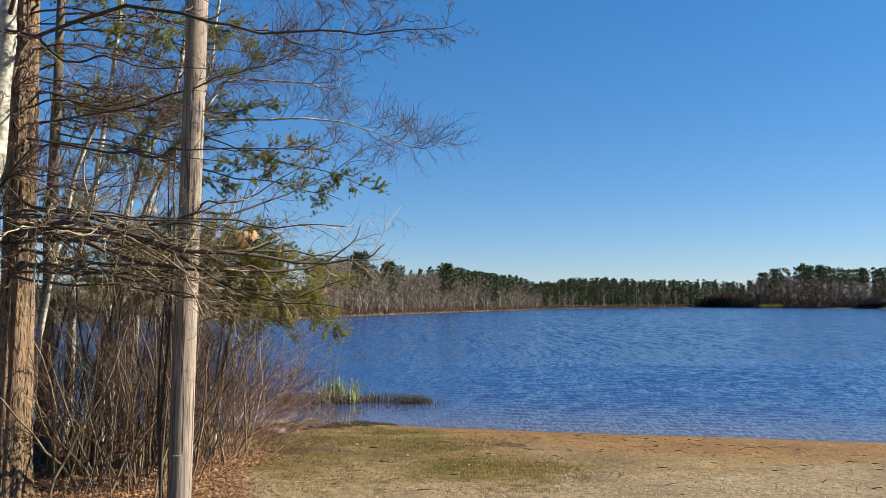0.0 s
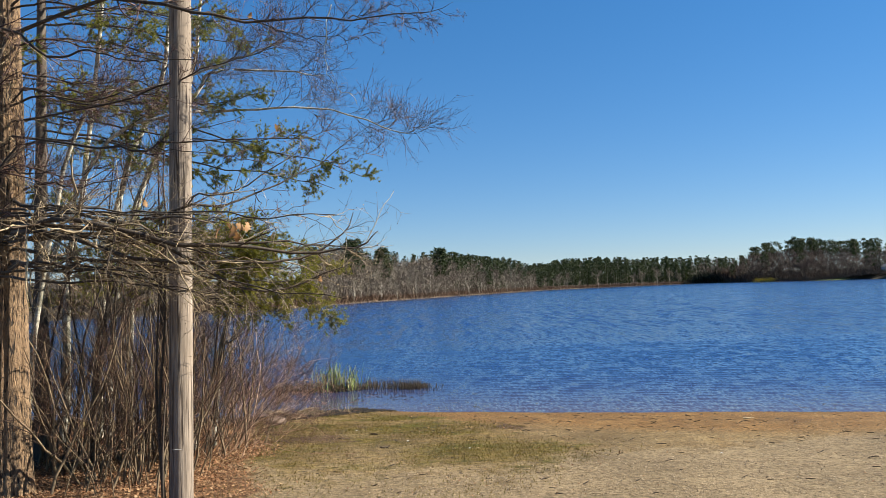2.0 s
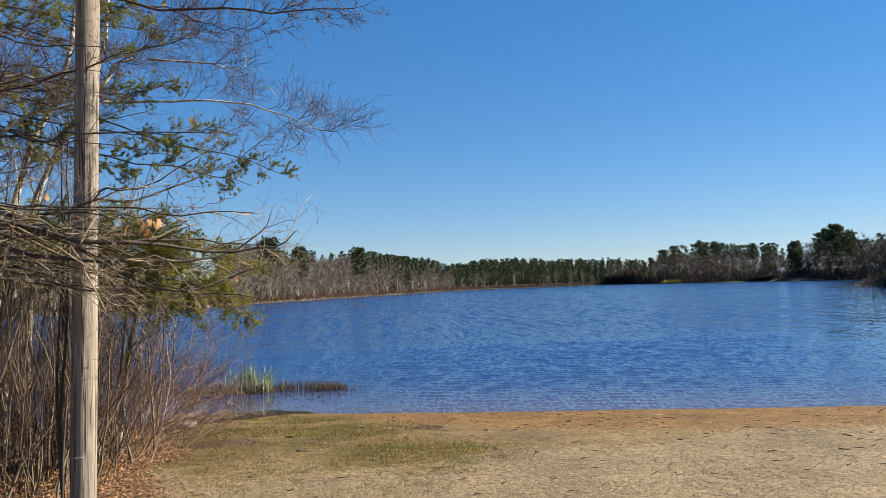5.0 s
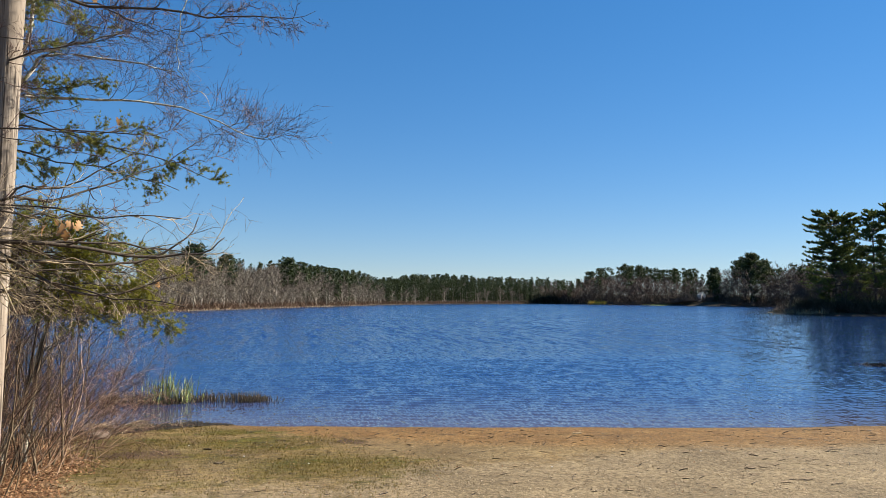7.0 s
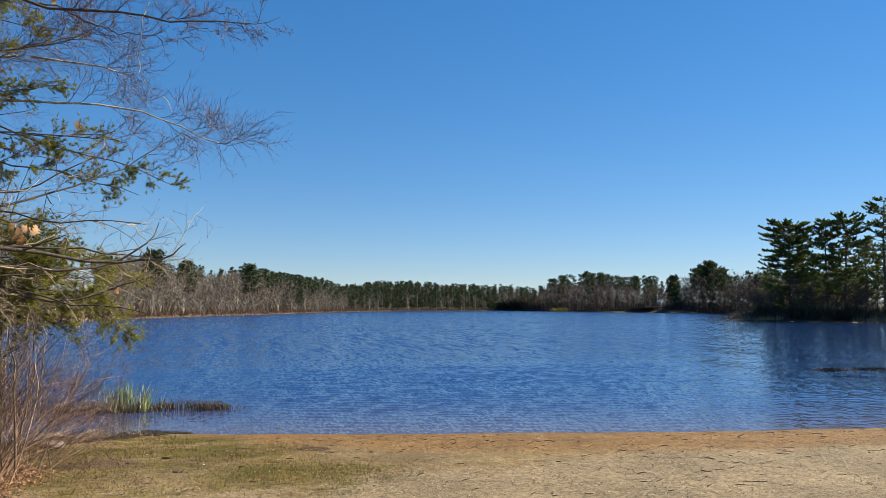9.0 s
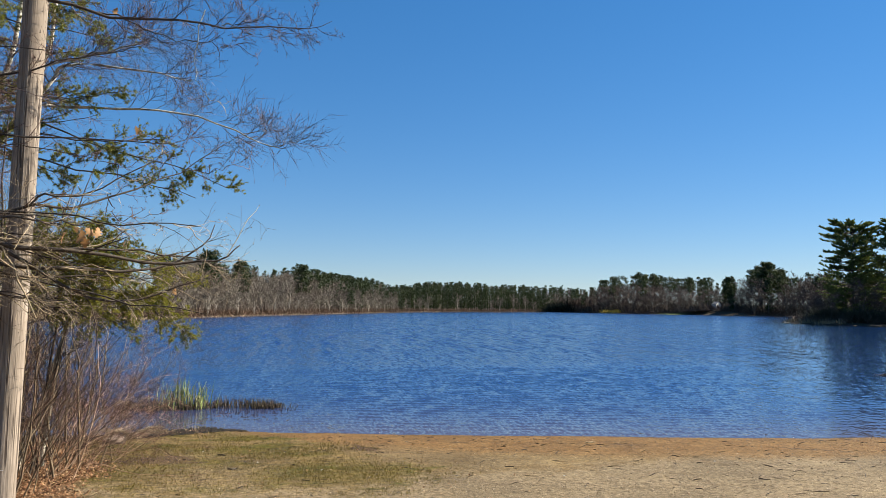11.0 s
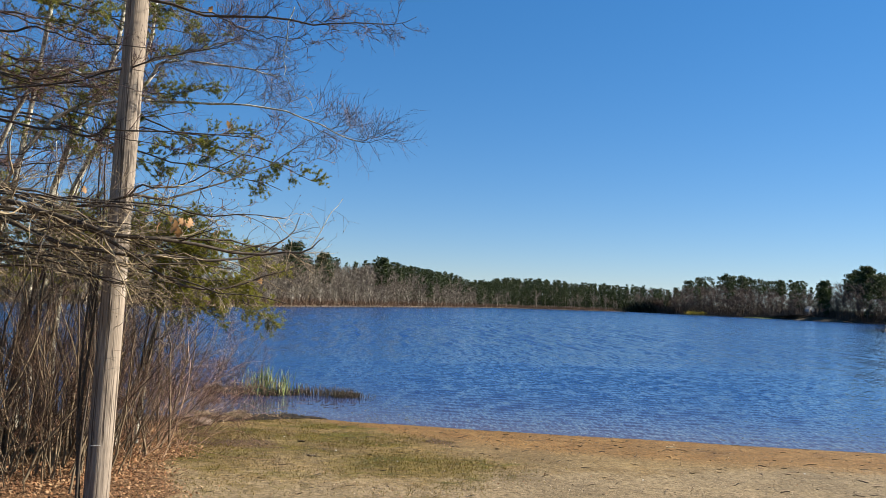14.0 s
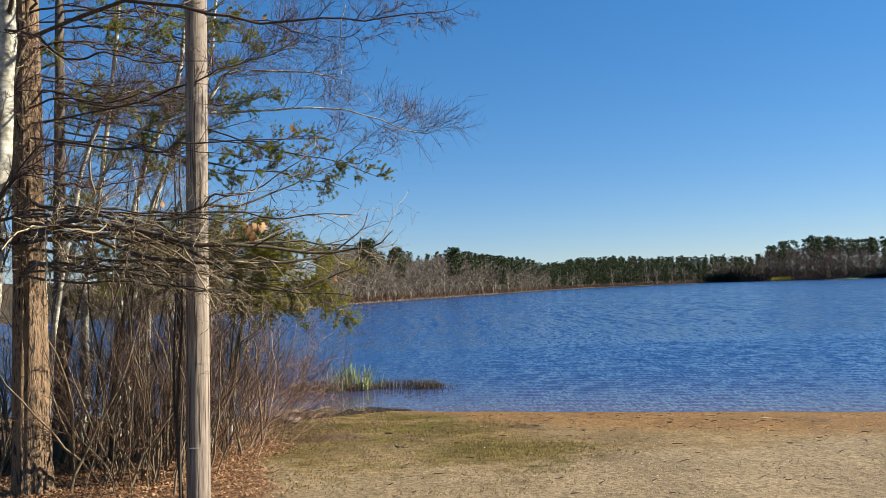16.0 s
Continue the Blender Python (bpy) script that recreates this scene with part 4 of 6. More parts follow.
conifer("cedar_tree", "small yellow-green evergreen leaning from the shrubs over the water", [(CX, CY, 0.05), (CX + 0.1, CY, 1.5), (CX + 0.2, CY, 3.2)], 0.05, [
    [(CX, CY, 2.1), (-3.0, 9.8, 2.35), (-2.1, 9.2, 2.35), (-1.75, 9.0, 2.1), (-1.48, 9.0, 1.92)],
    [(CX, CY, 2.3), (-3.0, 9.8, 2.6), (-2.3, 9.3, 2.5), (-1.8, 9.1, 2.3)],
    [(CX, CY, 2.4), (-3.3, 9.7, 2.7), (-2.7, 9.3, 2.6), (-2.2, 9.1, 2.65)],
    [(CX, CY, 2.0), (-3.2, 9.6, 2.2), (-2.6, 9.2, 2.25), (-2.0, 9.0, 2.2)],
    [(CX, CY, 2.6), (-3.6, 9.8, 2.95), (-3.2, 9.5, 3.0), (-2.7, 9.3, 2.95)],
    [(CX, CY, 2.5), (-4.2, 9.8, 2.9), (-4.0, 9.4, 2.9), (-3.6, 9.2, 2.8)],
    [(CX, CY, 2.2), (-4.3, 9.8, 2.5), (-4.7, 9.4, 2.6)],
    [(CX, CY, 2.3), (-3.1, 9.4, 2.55), (-2.5, 8.8, 2.45), (-1.9, 8.6, 2.4)],
    [(CX, CY, 2.5), (-3.3, 9.4, 2.8), (-2.8, 8.9, 2.75), (-2.2, 8.7, 2.6)],
    [(CX, CY, 1.9), (-3.1, 9.4, 2.1), (-2.5, 8.9, 2.1), (-2.0, 8.7, 1.95)],
    [(CX, CY, 2.7), (-3.7, 9.4, 3.05), (-3.4, 8.9, 2.95), (-2.9, 8.7, 2.85)],
    [(CX, CY, 2.7), (-4.2, 9.5, 3.0), (-4.3, 9.0, 2.9), (-3.9, 8.7, 2.8)],
    [(CX, CY, 2.8), (-3.3, 10.0, 3.05), (-2.8, 9.8, 2.9), (-2.3, 9.6, 2.8)],
    [(CX, CY, 2.9), (-3.1, 9.8, 3.1), (-2.4, 9.4, 3.0), (-1.8, 9.2, 2.75), (-1.45, 9.1, 2.5)],
    [(CX, CY, 2.8), (-3.0, 9.6, 3.0), (-2.3, 9.1, 2.85), (-1.7, 9.0, 2.6)],
    [(CX, CY, 3.0), (-3.3, 9.6, 3.25), (-2.7, 9.2, 3.15), (-2.2, 9.0, 2.95)],
    [(CX, CY, 2.6), (-3.1, 9.3, 2.8), (-2.4, 8.7, 2.7), (-1.7, 8.5, 2.45)],
    [(CX, CY, 3.0), (-3.9, 9.6, 3.3), (-3.6, 9.0, 3.2), (-3.2, 8.8, 3.1)],
], M_YELLOWNEEDLE, 0.05, 4, 33)
EX, EY = -5.2, 11.6
conifer("cedar_tree", "small olive-green evergreen behind the leafless thicket", [(EX, EY, 0.05), (EX, EY, 1.5), (EX + 0.1, EY, 3.6)], 0.05, [
    [(EX, EY, 2.2), (-4.5, 11.3, 2.4), (-3.8, 11.0, 2.4)],
    [(EX, EY, 2.5), (-4.4, 11.2, 2.75), (-3.6, 10.9, 2.7)],
    [(EX, EY, 2.8), (-4.6, 11.2, 3.0), (-4.0, 10.9, 3.0)],
    [(EX, EY, 2.3), (-5.2, 11.0, 2.5), (-5.1, 10.4, 2.5)],
    [(EX, EY, 2.7), (-5.6, 11.1, 2.9), (-5.9, 10.5, 2.9)],
    [(EX, EY, 2.0), (-5.8, 11.2, 2.2), (-6.3, 10.8, 2.2)],
    [(EX, EY, 3.0), (-5.0, 11.1, 3.2), (-4.7, 10.6, 3.2)],
], M_YELLOWNEEDLE, 0.05, 4, 37)


def shrub(x, y, stems, tall, lean, label, seed, fine=3, twig_mat=None, spreadout=0.22, stout=1.0, droop=0.0, fork=0.6):
    r = np.random.default_rng(seed)
    z = stand(x, y)
    sh = thing("shrub", label, "shrub", "shoreline shrubs", at=(x, y, z))
    st = np.stack([r.normal(0, 0.25, stems), r.normal(0, 0.25, stems), np.full(stems, -0.03)], 1)
    way = np.stack([lean + np.clip(r.normal(0, spreadout, stems), -0.5, 0.45), r.normal(-0.05, spreadout, stems), np.ones(stems)], 1)
    L = r.uniform(0.5, 1.0, stems) * tall
    P = paths(st, way, L, 9, r, 0.13 + 0.6 * droop, 0.02 - droop)
    P[:, 1:, 2] = np.maximum(P[:, 1:, 2], 0.03)
    R = stout * (0.0055 + 0.012 * r.random(stems) ** 3)[:, None] * np.linspace(1, 0.3, 9)[None]
    for q, w in zip(P, R):
        g, gt = Geo(), Geo()
        g.tubes(q[None], w[None], 6)
        Q, S = sprout(q[None], w[None], 6, r, 0.2, 1.0, fork, (0.3, 0.85), 0.5, 6, 0.17, 0.04 - droop, 0.4, 0.4, 0.0024)
        gt.tubes(Q, S, 4)
        Q2, S2 = sprout(Q, S, fine, r, 0.15, 1.0, 0.65, (0.12, 0.42), 0.6, 3, 0.16, 0.03, 0.5, 0.3, 0.0017)
        gt.tubes(Q2, S2, 3)
        Q3, S3 = sprout(Q2, S2, max(1, fine - 3), r, 0.2, 1.0, 0.6, (0.06, 0.2), 0.7, 3, 0.14, 0.03, 0.6, 0.3, 0.0013)
        gt.tubes(Q3, S3, 3)
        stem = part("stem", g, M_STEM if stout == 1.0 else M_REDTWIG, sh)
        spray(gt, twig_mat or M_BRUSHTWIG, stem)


THICKET = "dense leafless shrub with thin upright brown stems in leaf litter"
spots = [(-3.35, 8.1), (-3.75, 8.0), (-4.2, 8.1), (-3.1, 8.9), (-3.6, 8.9), (-4.1, 8.9), (-4.7, 8.6), (-5.3, 8.3), (-3.2, 9.7), (-3.8, 9.8), (-4.4, 9.7), (-5.0, 9.5),
         (-5.8, 9.2), (-3.5, 10.7), (-4.3, 10.8), (-5.1, 10.7), (-6.0, 10.3), (-3.6, 11.7), (-4.6, 11.9), (-5.7, 11.8), (-6.8, 9.4), (-7.0, 11.2), (-6.1, 8.3), (-3.1, 7.4), (-3.6, 7.3)]
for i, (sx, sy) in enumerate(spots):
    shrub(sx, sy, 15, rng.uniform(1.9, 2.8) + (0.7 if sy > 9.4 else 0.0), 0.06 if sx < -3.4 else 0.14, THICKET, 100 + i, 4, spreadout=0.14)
ARCH = "arching leafless shrub with fine reddish-brown twigs at the water's edge"
for i, (sx, sy, ln) in enumerate([(-3.0, 9.6, 0.35), (-2.95, 10.3, 0.45), (-3.0, 11.0, 0.45), (-3.15, 11.7, 0.5), (-3.3, 12.3, 0.4), (-3.7, 12.6, 0.3), (-2.9, 8.7, 0.15), (-4.3, 12.7, 0.2)]):
    shrub(sx, sy, 13, rng.uniform(1.4, 2.2), ln * 1.5, ARCH, 200 + i, 4, M_REDTWIG, 0.5, 0.55, 0.06, 0.85)


def sapling(x, y, tall, seed, thick=(0.012, 0.024)):
    r = np.random.default_rng(seed)
    e = thing("sapling", "thin leafless sapling standing in the shrub thicket", "tree", "thin saplings", at=(x, y, stand(x, y)))
    P = paths(np.array([[0, 0, -0.05]]), np.array([[r.normal(0.05, 0.1), r.normal(0, 0.1), 1.0]]), np.array([tall]), 12, r, 0.06, 0.02)
    R = np.linspace(r.uniform(*thick), 0.004, 12)[None]
    g = Geo()
    g.tubes(P, R, 7)
    part("trunk", g, M_LIMB if r.random() < 0.8 else M_PALE, e)
    Q, S = sprout(P, R, 12, r, 0.3, 1.0, 0.7, (0.3, 0.9), 0.4, 6, 0.13, 0.05, 0.4, 0.3, 0.003)
    for q, w in zip(Q, S):
        gb, gt = Geo(), Geo()
        gb.tubes(q[None], w[None], 4)
        Q2, S2 = sprout(q[None], w[None], 6, r, 0.2, 1.0, 0.7, (0.12, 0.4), 0.6, 4, 0.15, 0.03, 0.5, 0.3, 0.0018)
        gt.tubes(Q2, S2, 3)
        Q3, S3 = sprout(Q2, S2, 2, r, 0.2, 1.0, 0.7, (0.06, 0.2), 0.6, 3, 0.15, 0.03, 0.5, 0.3, 0.0014)
        gt.tubes(Q3, S3, 3)
        spray(gt, M_TWIG, part("branch", gb, M_LIMB, e))


for k in range(24):
    sx, sy = rng.uniform(-6.4, -3.0), rng.uniform(8.2, 12.4)
    sapling(sx, sy, rng.uniform(2.8, 4.6), 700 + k)


for k in range(9):
    sx, sy = rng.uniform(-4.5, -3.1), rng.uniform(8.2, 9.8)
    sapling(sx, sy, rng.uniform(3.0, 4.4), 740 + k, (0.030, 0.044))


def vine():
    g = Geo()
    v = thing("vine", "thin dark woody vine climbing beside the pole", "vine")
    for dx, dy, h in ((-0.13, -0.05, 3.0), (-0.17, -0.02, 2.6), (-0.09, -0.12, 1.5)):
        zs = np.linspace(stand(-2.7, 6.4) - 0.02, h, 16)
        P = np.stack([-2.6 + dx + 0.03 * np.sin(zs * 2.2 + dx * 30), 6.5 + dy + 0.02 * np.cos(zs * 3), zs], 1)
        g2 = Geo()
        g2.tubes(P[None], np.linspace(0.016, 0.006, 16)[None], 6)
        part("stem", g2, M_LIMB, v)


vine()


# dry oak leaves still hanging on the twigs
def oak_leaf_mesh(rng, size):
    n = 15
    t = np.linspace(0, 1, n)
    w = size * 0.3 * np.sin(np.pi * t) ** 0.7 * (1 + 0.45 * np.sin(t * 22))
    c = np.stack([np.zeros(n), t * size, 0.12 * size * np.sin(t * 3)], 1)
    left, right = c + np.stack([-w, 0 * w, 0.25 * w], 1), c + np.stack([w, 0 * w, 0.3 * w], 1)
    V = np.vstack([left, c, right])
    F = []
    for k in range(n - 1):
        F += [(k, n + k, n + k + 1, k + 1), (n + k, 2 * n + k, 2 * n + k + 1, n + k + 1)]
    return V, F


def dead_leaf(x, y, z, turn, size, label="curled orange-brown oak leaf hanging on a bare twig"):
    g = Geo()
    V, F = oak_leaf_mesh(rng, size)
    g.add(V, F)
    ob = single("dead_leaf", g, M_ORANGELEAF, label, "leaf", "dry leaves on twigs")
    ob.matrix_basis = pose(x, y, z, *turn)


for k in range(7):
    dead_leaf(-1.72 + rng.normal(0, 0.05), 5.28 + rng.normal(0, 0.03), 2.79 + rng.normal(0, 0.025), (-80 + rng.normal(0, 20), rng.normal(0, 30), rng.uniform(0, 360)), rng.uniform(0.08, 0.12))
for x, z in ((-1.7, 3.9), (-1.3, 2.42), (-2.18, 2.95), (-1.72, 2.85), (-2.95, 3.2), (-2.25, 3.25), (-1.9, 5.0)):
    dead_leaf(x, 6.65, z, (-70 + rng.normal(0, 25), rng.normal(0, 30), rng.uniform(0, 360)), 0.075, "small pale dry leaf hanging on a bare twig")


# leaf litter, grass, pebbles
def scatter(n, x0, x1, y0, y1, weight):
    x, y = rng.uniform(x0, x1, n), rng.uniform(y0, y1, n)
    keep = rng.random(n) < weight(x, y)
    x, y = x[keep], y[keep]
    return np.stack([x, y, height(x, y)], 1)


def flat_leaves(P, size):
    g = Geo()
    n = len(P)
    a = rng.uniform(0, 2 * np.pi, n)
    u = np.stack([np.cos(a), np.sin(a), rng.normal(0, 0.35, n)], 1)
    v = np.stack([-np.sin(a), np.cos(a), rng.normal(0, 0.35, n)], 1)
    s = rng.uniform(0.5, 1, n)[:, None] * size
    c = P + np.array([0, 0, 0.015]) + rng.uniform(0, 0.02, (n, 1)) * np.array([0, 0, 1])
    curl = np.array([0, 0, 1.0]) * s * 0.35
    g.quads(c - u * s, c - v * s * 0.55 + curl * 0.3, c + u * s + curl, c + v * s * 0.55)
    return g


single("leaf_litter", flat_leaves(scatter(80000, -7, -1.2, 6.2, 12, lambda x, y: litter_zone(x, y) * (0.35 + 0.65 * (ripple(x, y, 1.3, 9) > -0.3))), 0.021), M_LITTER,
       "brown fallen leaves covering the soil under shrubs", "leaves", kind="stuff", smooth=False)
single("scattered_leaves", flat_leaves(scatter(5000, -3, 9, 6.0, 12.5, lambda x, y: np.full(x.shape, 0.25) * (x < 2) + 0.05 + 0.8 * blot(x, y, 0.88, 11.0, 0.9, 0.2, -1.25)), 0.016), M_LITTER,
       "scattered dry leaf bits on grass and sand", "leaves", kind="stuff", smooth=False)


def blades(P, tall, width, mat, name, label):
    g = Geo()
    n = len(P)
    a = rng.uniform(0, 2 * np.pi, n)
    side = np.stack([np.cos(a), np.sin(a), 0 * a], 1) * width
    up = np.stack([rng.normal(0, 0.5, n), rng.normal(0, 0.5, n), np.ones(n)], 1) * (rng.uniform(0.4, 1, n)[:, None] * tall)
    g.tris(P - side, P + side, P + up)
    return single(name, g, mat, label, "grass", kind="stuff", smooth=False)


blades(scatter(60000, -3.4, 2.6, 6.3, 13.2, lambda x, y: grass_zone(x, y) * (1 - 0.8 * straw_zone(x, y)) * np.maximum(turf(x, y), 0.2 + 0.6 * (ripple(x, y, 2.7, 8) > 0))), 0.035, 0.004, M_GRASS, "grass", "short patchy olive-green grass on sandy soil")
blades(scatter(26000, -3.0, 1.2, 7.2, 11.2, lambda x, y: 0.6 * straw_zone(x, y) * grass_zone(x, y)), 0.022, 0.004, M_TAN, "dry_grass", "pale dead grass worn thin on sandy soil")
blades(scatter(900, -3.6, -1.7, 11.6, 13.4, lambda x, y: smoothstep(0.9, 0.1, lake_distance(x, y)) * (lake_distance(x, y) > 0)), 0.13, 0.004, M_TAN, "dry_grass", "dry tan grass tufts on the muddy bank")


def lumps(P, size, name, mat, label, category, flat=0.6):
    """Small irregular stones or crumbs: squashed octahedra."""
    g = Geo()
    n = len(P)
    s = rng.uniform(0.35, 1, (n, 1)) ** 2 * size
    ax = rng.uniform(0.7, 1.3, (n, 6, 1))
    d = np.array([(1, 0, 0), (0, 1, 0), (-1, 0, 0), (0, -1, 0), (0, 0, flat), (0, 0, -flat)], float)
    V = P[:, None] + d[None] * ax * s[:, None] + np.array([0, 0, 0.2]) * s[:, None]
    F = np.array([(0, 1, 4), (1, 2, 4), (2, 3, 4), (3, 0, 4), (1, 0, 5), (2, 1, 5), (3, 2, 5), (0, 3, 5)])
    g.add(V.reshape(-1, 3), (F[None] + 6 * np.arange(n)[:, None, None]).reshape(-1, 3))
    return single(name, g, mat, label, category, kind="stuff", smooth=False)


lumps(scatter(26000, -1, 13, 5.6, 11.5, lambda x, y: gravel_zone(x, y) * (1 - grass_zone(x, y)) * 0.7 + 0.06), 0.011, "gravel", M_PEBBLE, "fine grey-tan gravel on packed sand", "gravel")
lumps(scatter(20000, -1, 14, 10, 13.2, lambda x, y: (np.abs(lake_distance(x, y) - 0.06) < 0.08) * 0.9 + (lake_distance(x, y) > 0.1) * (lake_distance(x, y) < 2.2) * 0.05), 0.012, "shore_debris", M_DEBRIS, "dark wet bits of bark and weed along the waterline", "debris")
lumps(scatter(14000, -5, -0.9, 12.0, 14.2, lambda x, y: (np.abs(lake_distance(x, y) - 0.16) < 0.55 * smoothstep(-0.7, -1.7, x) + 0.12 * ripple(x, y, 5.0, 3)) * 0.5), 0.06, "muck", M_WEED, "dark wet muck and rotted weed along the bank", "debris", 0.35)


def stick(points, r, mat, label, name="stick"):
    g = Geo()
    P = smooth_path(points, 9, rng, 0.004)[None]
    R = np.array([r * k for k in (0.6, 1, 0.9, 1.1, 1, 0.9, 0.8, 0.7, 0.4)])[None]
    g.tubes(P, R, 6)
    return single(name, g, mat, label, "stick", "sticks on the beach")


def lay_stick(x, y, length, turn, r, mat, label):
    dx, dy = math.cos(radians(turn)) * length / 2, math.sin(radians(turn)) * length / 2
    pts = [(x + k * dx, y + k * dy + rng.normal(0, 0.01), stand(x + k * dx, y + k * dy) + r * 0.8) for k in (-1, -0.3, 0.3, 1)]
    stick(pts, r, mat, label)


def twig_bits(n):
    P0 = scatter(n, -3, 12, 6.2, 12.4, lambda x, y: (lake_distance(x, y) > 0.1) * (0.25 + 0.5 * wet_zone(x, y)))
    m = len(P0)
    a = rng.normal(0.1, 0.7, m)
    way = np.stack([np.cos(a), np.sin(a), rng.normal(0, 0.05, m)], 1)
    P = paths(P0 + np.array([0, 0, 0.006]), way, rng.uniform(0.02, 0.12, m), 3, rng, 0.15)
    g = Geo()
    g.tubes(P, np.repeat(np.array([[0.003, 0.004, 0.002]]), m, 0) * rng.uniform(0.6, 1.6, (m, 1)), 4)
    single("twig_bits", g, M_DEBRIS, "dark bits of twig and bark strewn over sand", "debris", kind="stuff")


twig_bits(1700)
DARKSTICK = "short dark wet twig lying on the sand"
lay_stick(-0.886, 9.2, 0.12, 10, 0.013, M_DEBRIS, "short dark chunk of bark lying on thin grass")
lay_stick(-1.11, 10.37, 0.11, -15, 0.013, M_DEBRIS, "short dark chunk of bark lying on thin grass")
lay_stick(4.64, 10.93, 0.22, 25, 0.012, M_TAN, "pale peeled stick lying on wet sand")
for k in range(30):
    x, y = rng.uniform(-0.2, 11), rng.uniform(6.4, 10.9)
    lay_stick(x, y, rng.uniform(0.05, 0.17), rng.normal(5, 40), rng.uniform(0.003, 0.007), M_DEBRIS, DARKSTICK)


def rock(x, y, size):
    bm = bmesh.new()
    bmesh.ops.create_icosphere(bm, subdivisions=3, radius=size)
    for v in bm.verts:
        k = 1 + 0.25 * noise.noise(v.co * 6 / size * 0.3 + Vector((3, 1, 2)))
        v.co = Vector((v.co.x * k * 1.25, v.co.y * k * 0.9, v.co.z * k * 0.7))
    me = bpy.data.meshes.new("rock")
    bm.to_mesh(me)
    bm.free()
    me.materials.append(M_ROCK)
    me.polygons.foreach_set("use_smooth", np.ones(len(me.polygons), bool))
    ob = tagged(new("rock", me), "pale pinkish fieldstone at the edge of the shrubs", "rock")
    ob.location = (x, y, stand(x, y) + size * 0.35)


rock(-2.84, 11.95, 0.125)


# reeds standing in the shallows
def blade_strip(g, base, tall, lean, width):
    n, K = len(base), 5
    t = np.linspace(0, 1, K)
    a = rng.uniform(0, 2 * np.pi, n)
    side = np.stack([np.cos(a), np.sin(a), 0 * a], 1)
    bend = lean[:, None, :] * (t ** 2)[None, :, None] + np.array([0, 0, 1.0]) * (tall[:, None] * t[None])[:, :, None]
    C = base[:, None] + bend
    W = (width * (1 - t ** 3) + 0.0006)[None, :, None] * side[:, None]
    A, B = C - W, C + W
    V = np.stack([A, B], 2).reshape(-1, 3)
    idx = np.arange(n * K * 2).reshape(n, K, 2)
    F = np.stack([idx[:, :-1, 0], idx[:, :-1, 1], idx[:, 1:, 1], idx[:, 1:, 0]], -1).reshape(-1, 4)
    g.add(V, F)


def iris_clump(cx, cy, rad, n, tall, label):
    e = thing("iris_clump", label, "plant", "clumps in the shallows", at=(cx, cy, 0))
    g = Geo()
    base = np.stack([rng.normal(0, rad, n), rng.normal(0, rad * 0.6, n), np.full(n, -0.1)], 1)
    lean = np.stack([rng.normal(0.02, 0.10, n), rng.normal(0, 0.08, n), 0 * base[:, 0]], 1)
    high = rng.uniform(0.45, 1, n) * tall + 0.1
    for k in range(n):
        g = Geo()
        blade_strip(g, base[k:k + 1], high[k:k + 1], lean[k:k + 1], 0.011)
        part("blade", g, M_IRIS, e)


iris_clump(-2.72, 16.4, 0.18, 40, 0.62, "clump of green and straw-coloured iris blades in shallow water")
iris_clump(-2.35, 16.45, 0.19, 72, 0.74, "clump of green and straw-coloured iris blades in shallow water")
iris_clump(-2.02, 16.4, 0.15, 40, 0.58, "clump of green and straw-coloured iris blades in shallow water")


def stubs(n, x0, x1, y0, y1, tall, name, label, mat):
    g = Geo()
    x = rng.uniform(x0, x1, n)
    base = np.stack([x, rng.uniform(y0, y1, n) + 0.12 * np.sin(x * 3), np.full(n, -0.05)], 1)
    P = paths(base, np.stack([rng.normal(0, 0.25, n), rng.normal(0, 0.25, n), np.ones(n)], 1), rng.uniform(0.4, 1, n) * tall + 0.05, 3, rng, 0.1)
    g.tubes(P, np.repeat(np.array([[0.007, 0.006, 0.003]]), n, 0), 4)
    single(name, g, mat, label, "reeds", kind="stuff")


stubs(620, -3.7, -0.45, 16.15, 16.8, 0.24, "reed_stubs", "dark broken reed stubs standing in shallow water", M_STUB)
stubs(160, -0.95, -0.25, 16.3, 16.6, 0.15, "reed_stubs", "dark broken reed stubs standing in shallow water", M_STUB)
stubs(22, -0.5, 0.15, 15.9, 16.6, 0.12, "reed_stubs", "few thin reed stubs standing apart in the water", M_STUB)
stubs(160, -4.6, -2.9, 15.6, 16.6, 0.22, "dry_reeds", "reddish-brown dry reeds at the shrub's foot", M_REDTWIG)
stubs(70, -3.6, -2.2, 13.6, 15.2, 0.10, "reed_stubs", "dark broken reed stubs near the bank", M_STUB)


def weed_mat(cx, cy, w, d, n):
    g = Geo()
    x, y = rng.normal(cx, w, n), rng.normal(cy, d, n)
    P = paths(np.stack([x, y, np.full(n, -0.02)], 1), np.stack([rng.normal(0, 1, n), rng.normal(0, 0.5, n), rng.uniform(0.0, 0.12, n)], 1), rng.uniform(0.06, 0.2, n), 3, rng, 0.2)
    g.tubes(P, np.repeat(np.array([[0.014, 0.012, 0.005]]), n, 0), 4)
    single("weed_mat", g, M_WEED, "dark tangle of dead water weed breaking the surface", "weeds", kind="stuff")


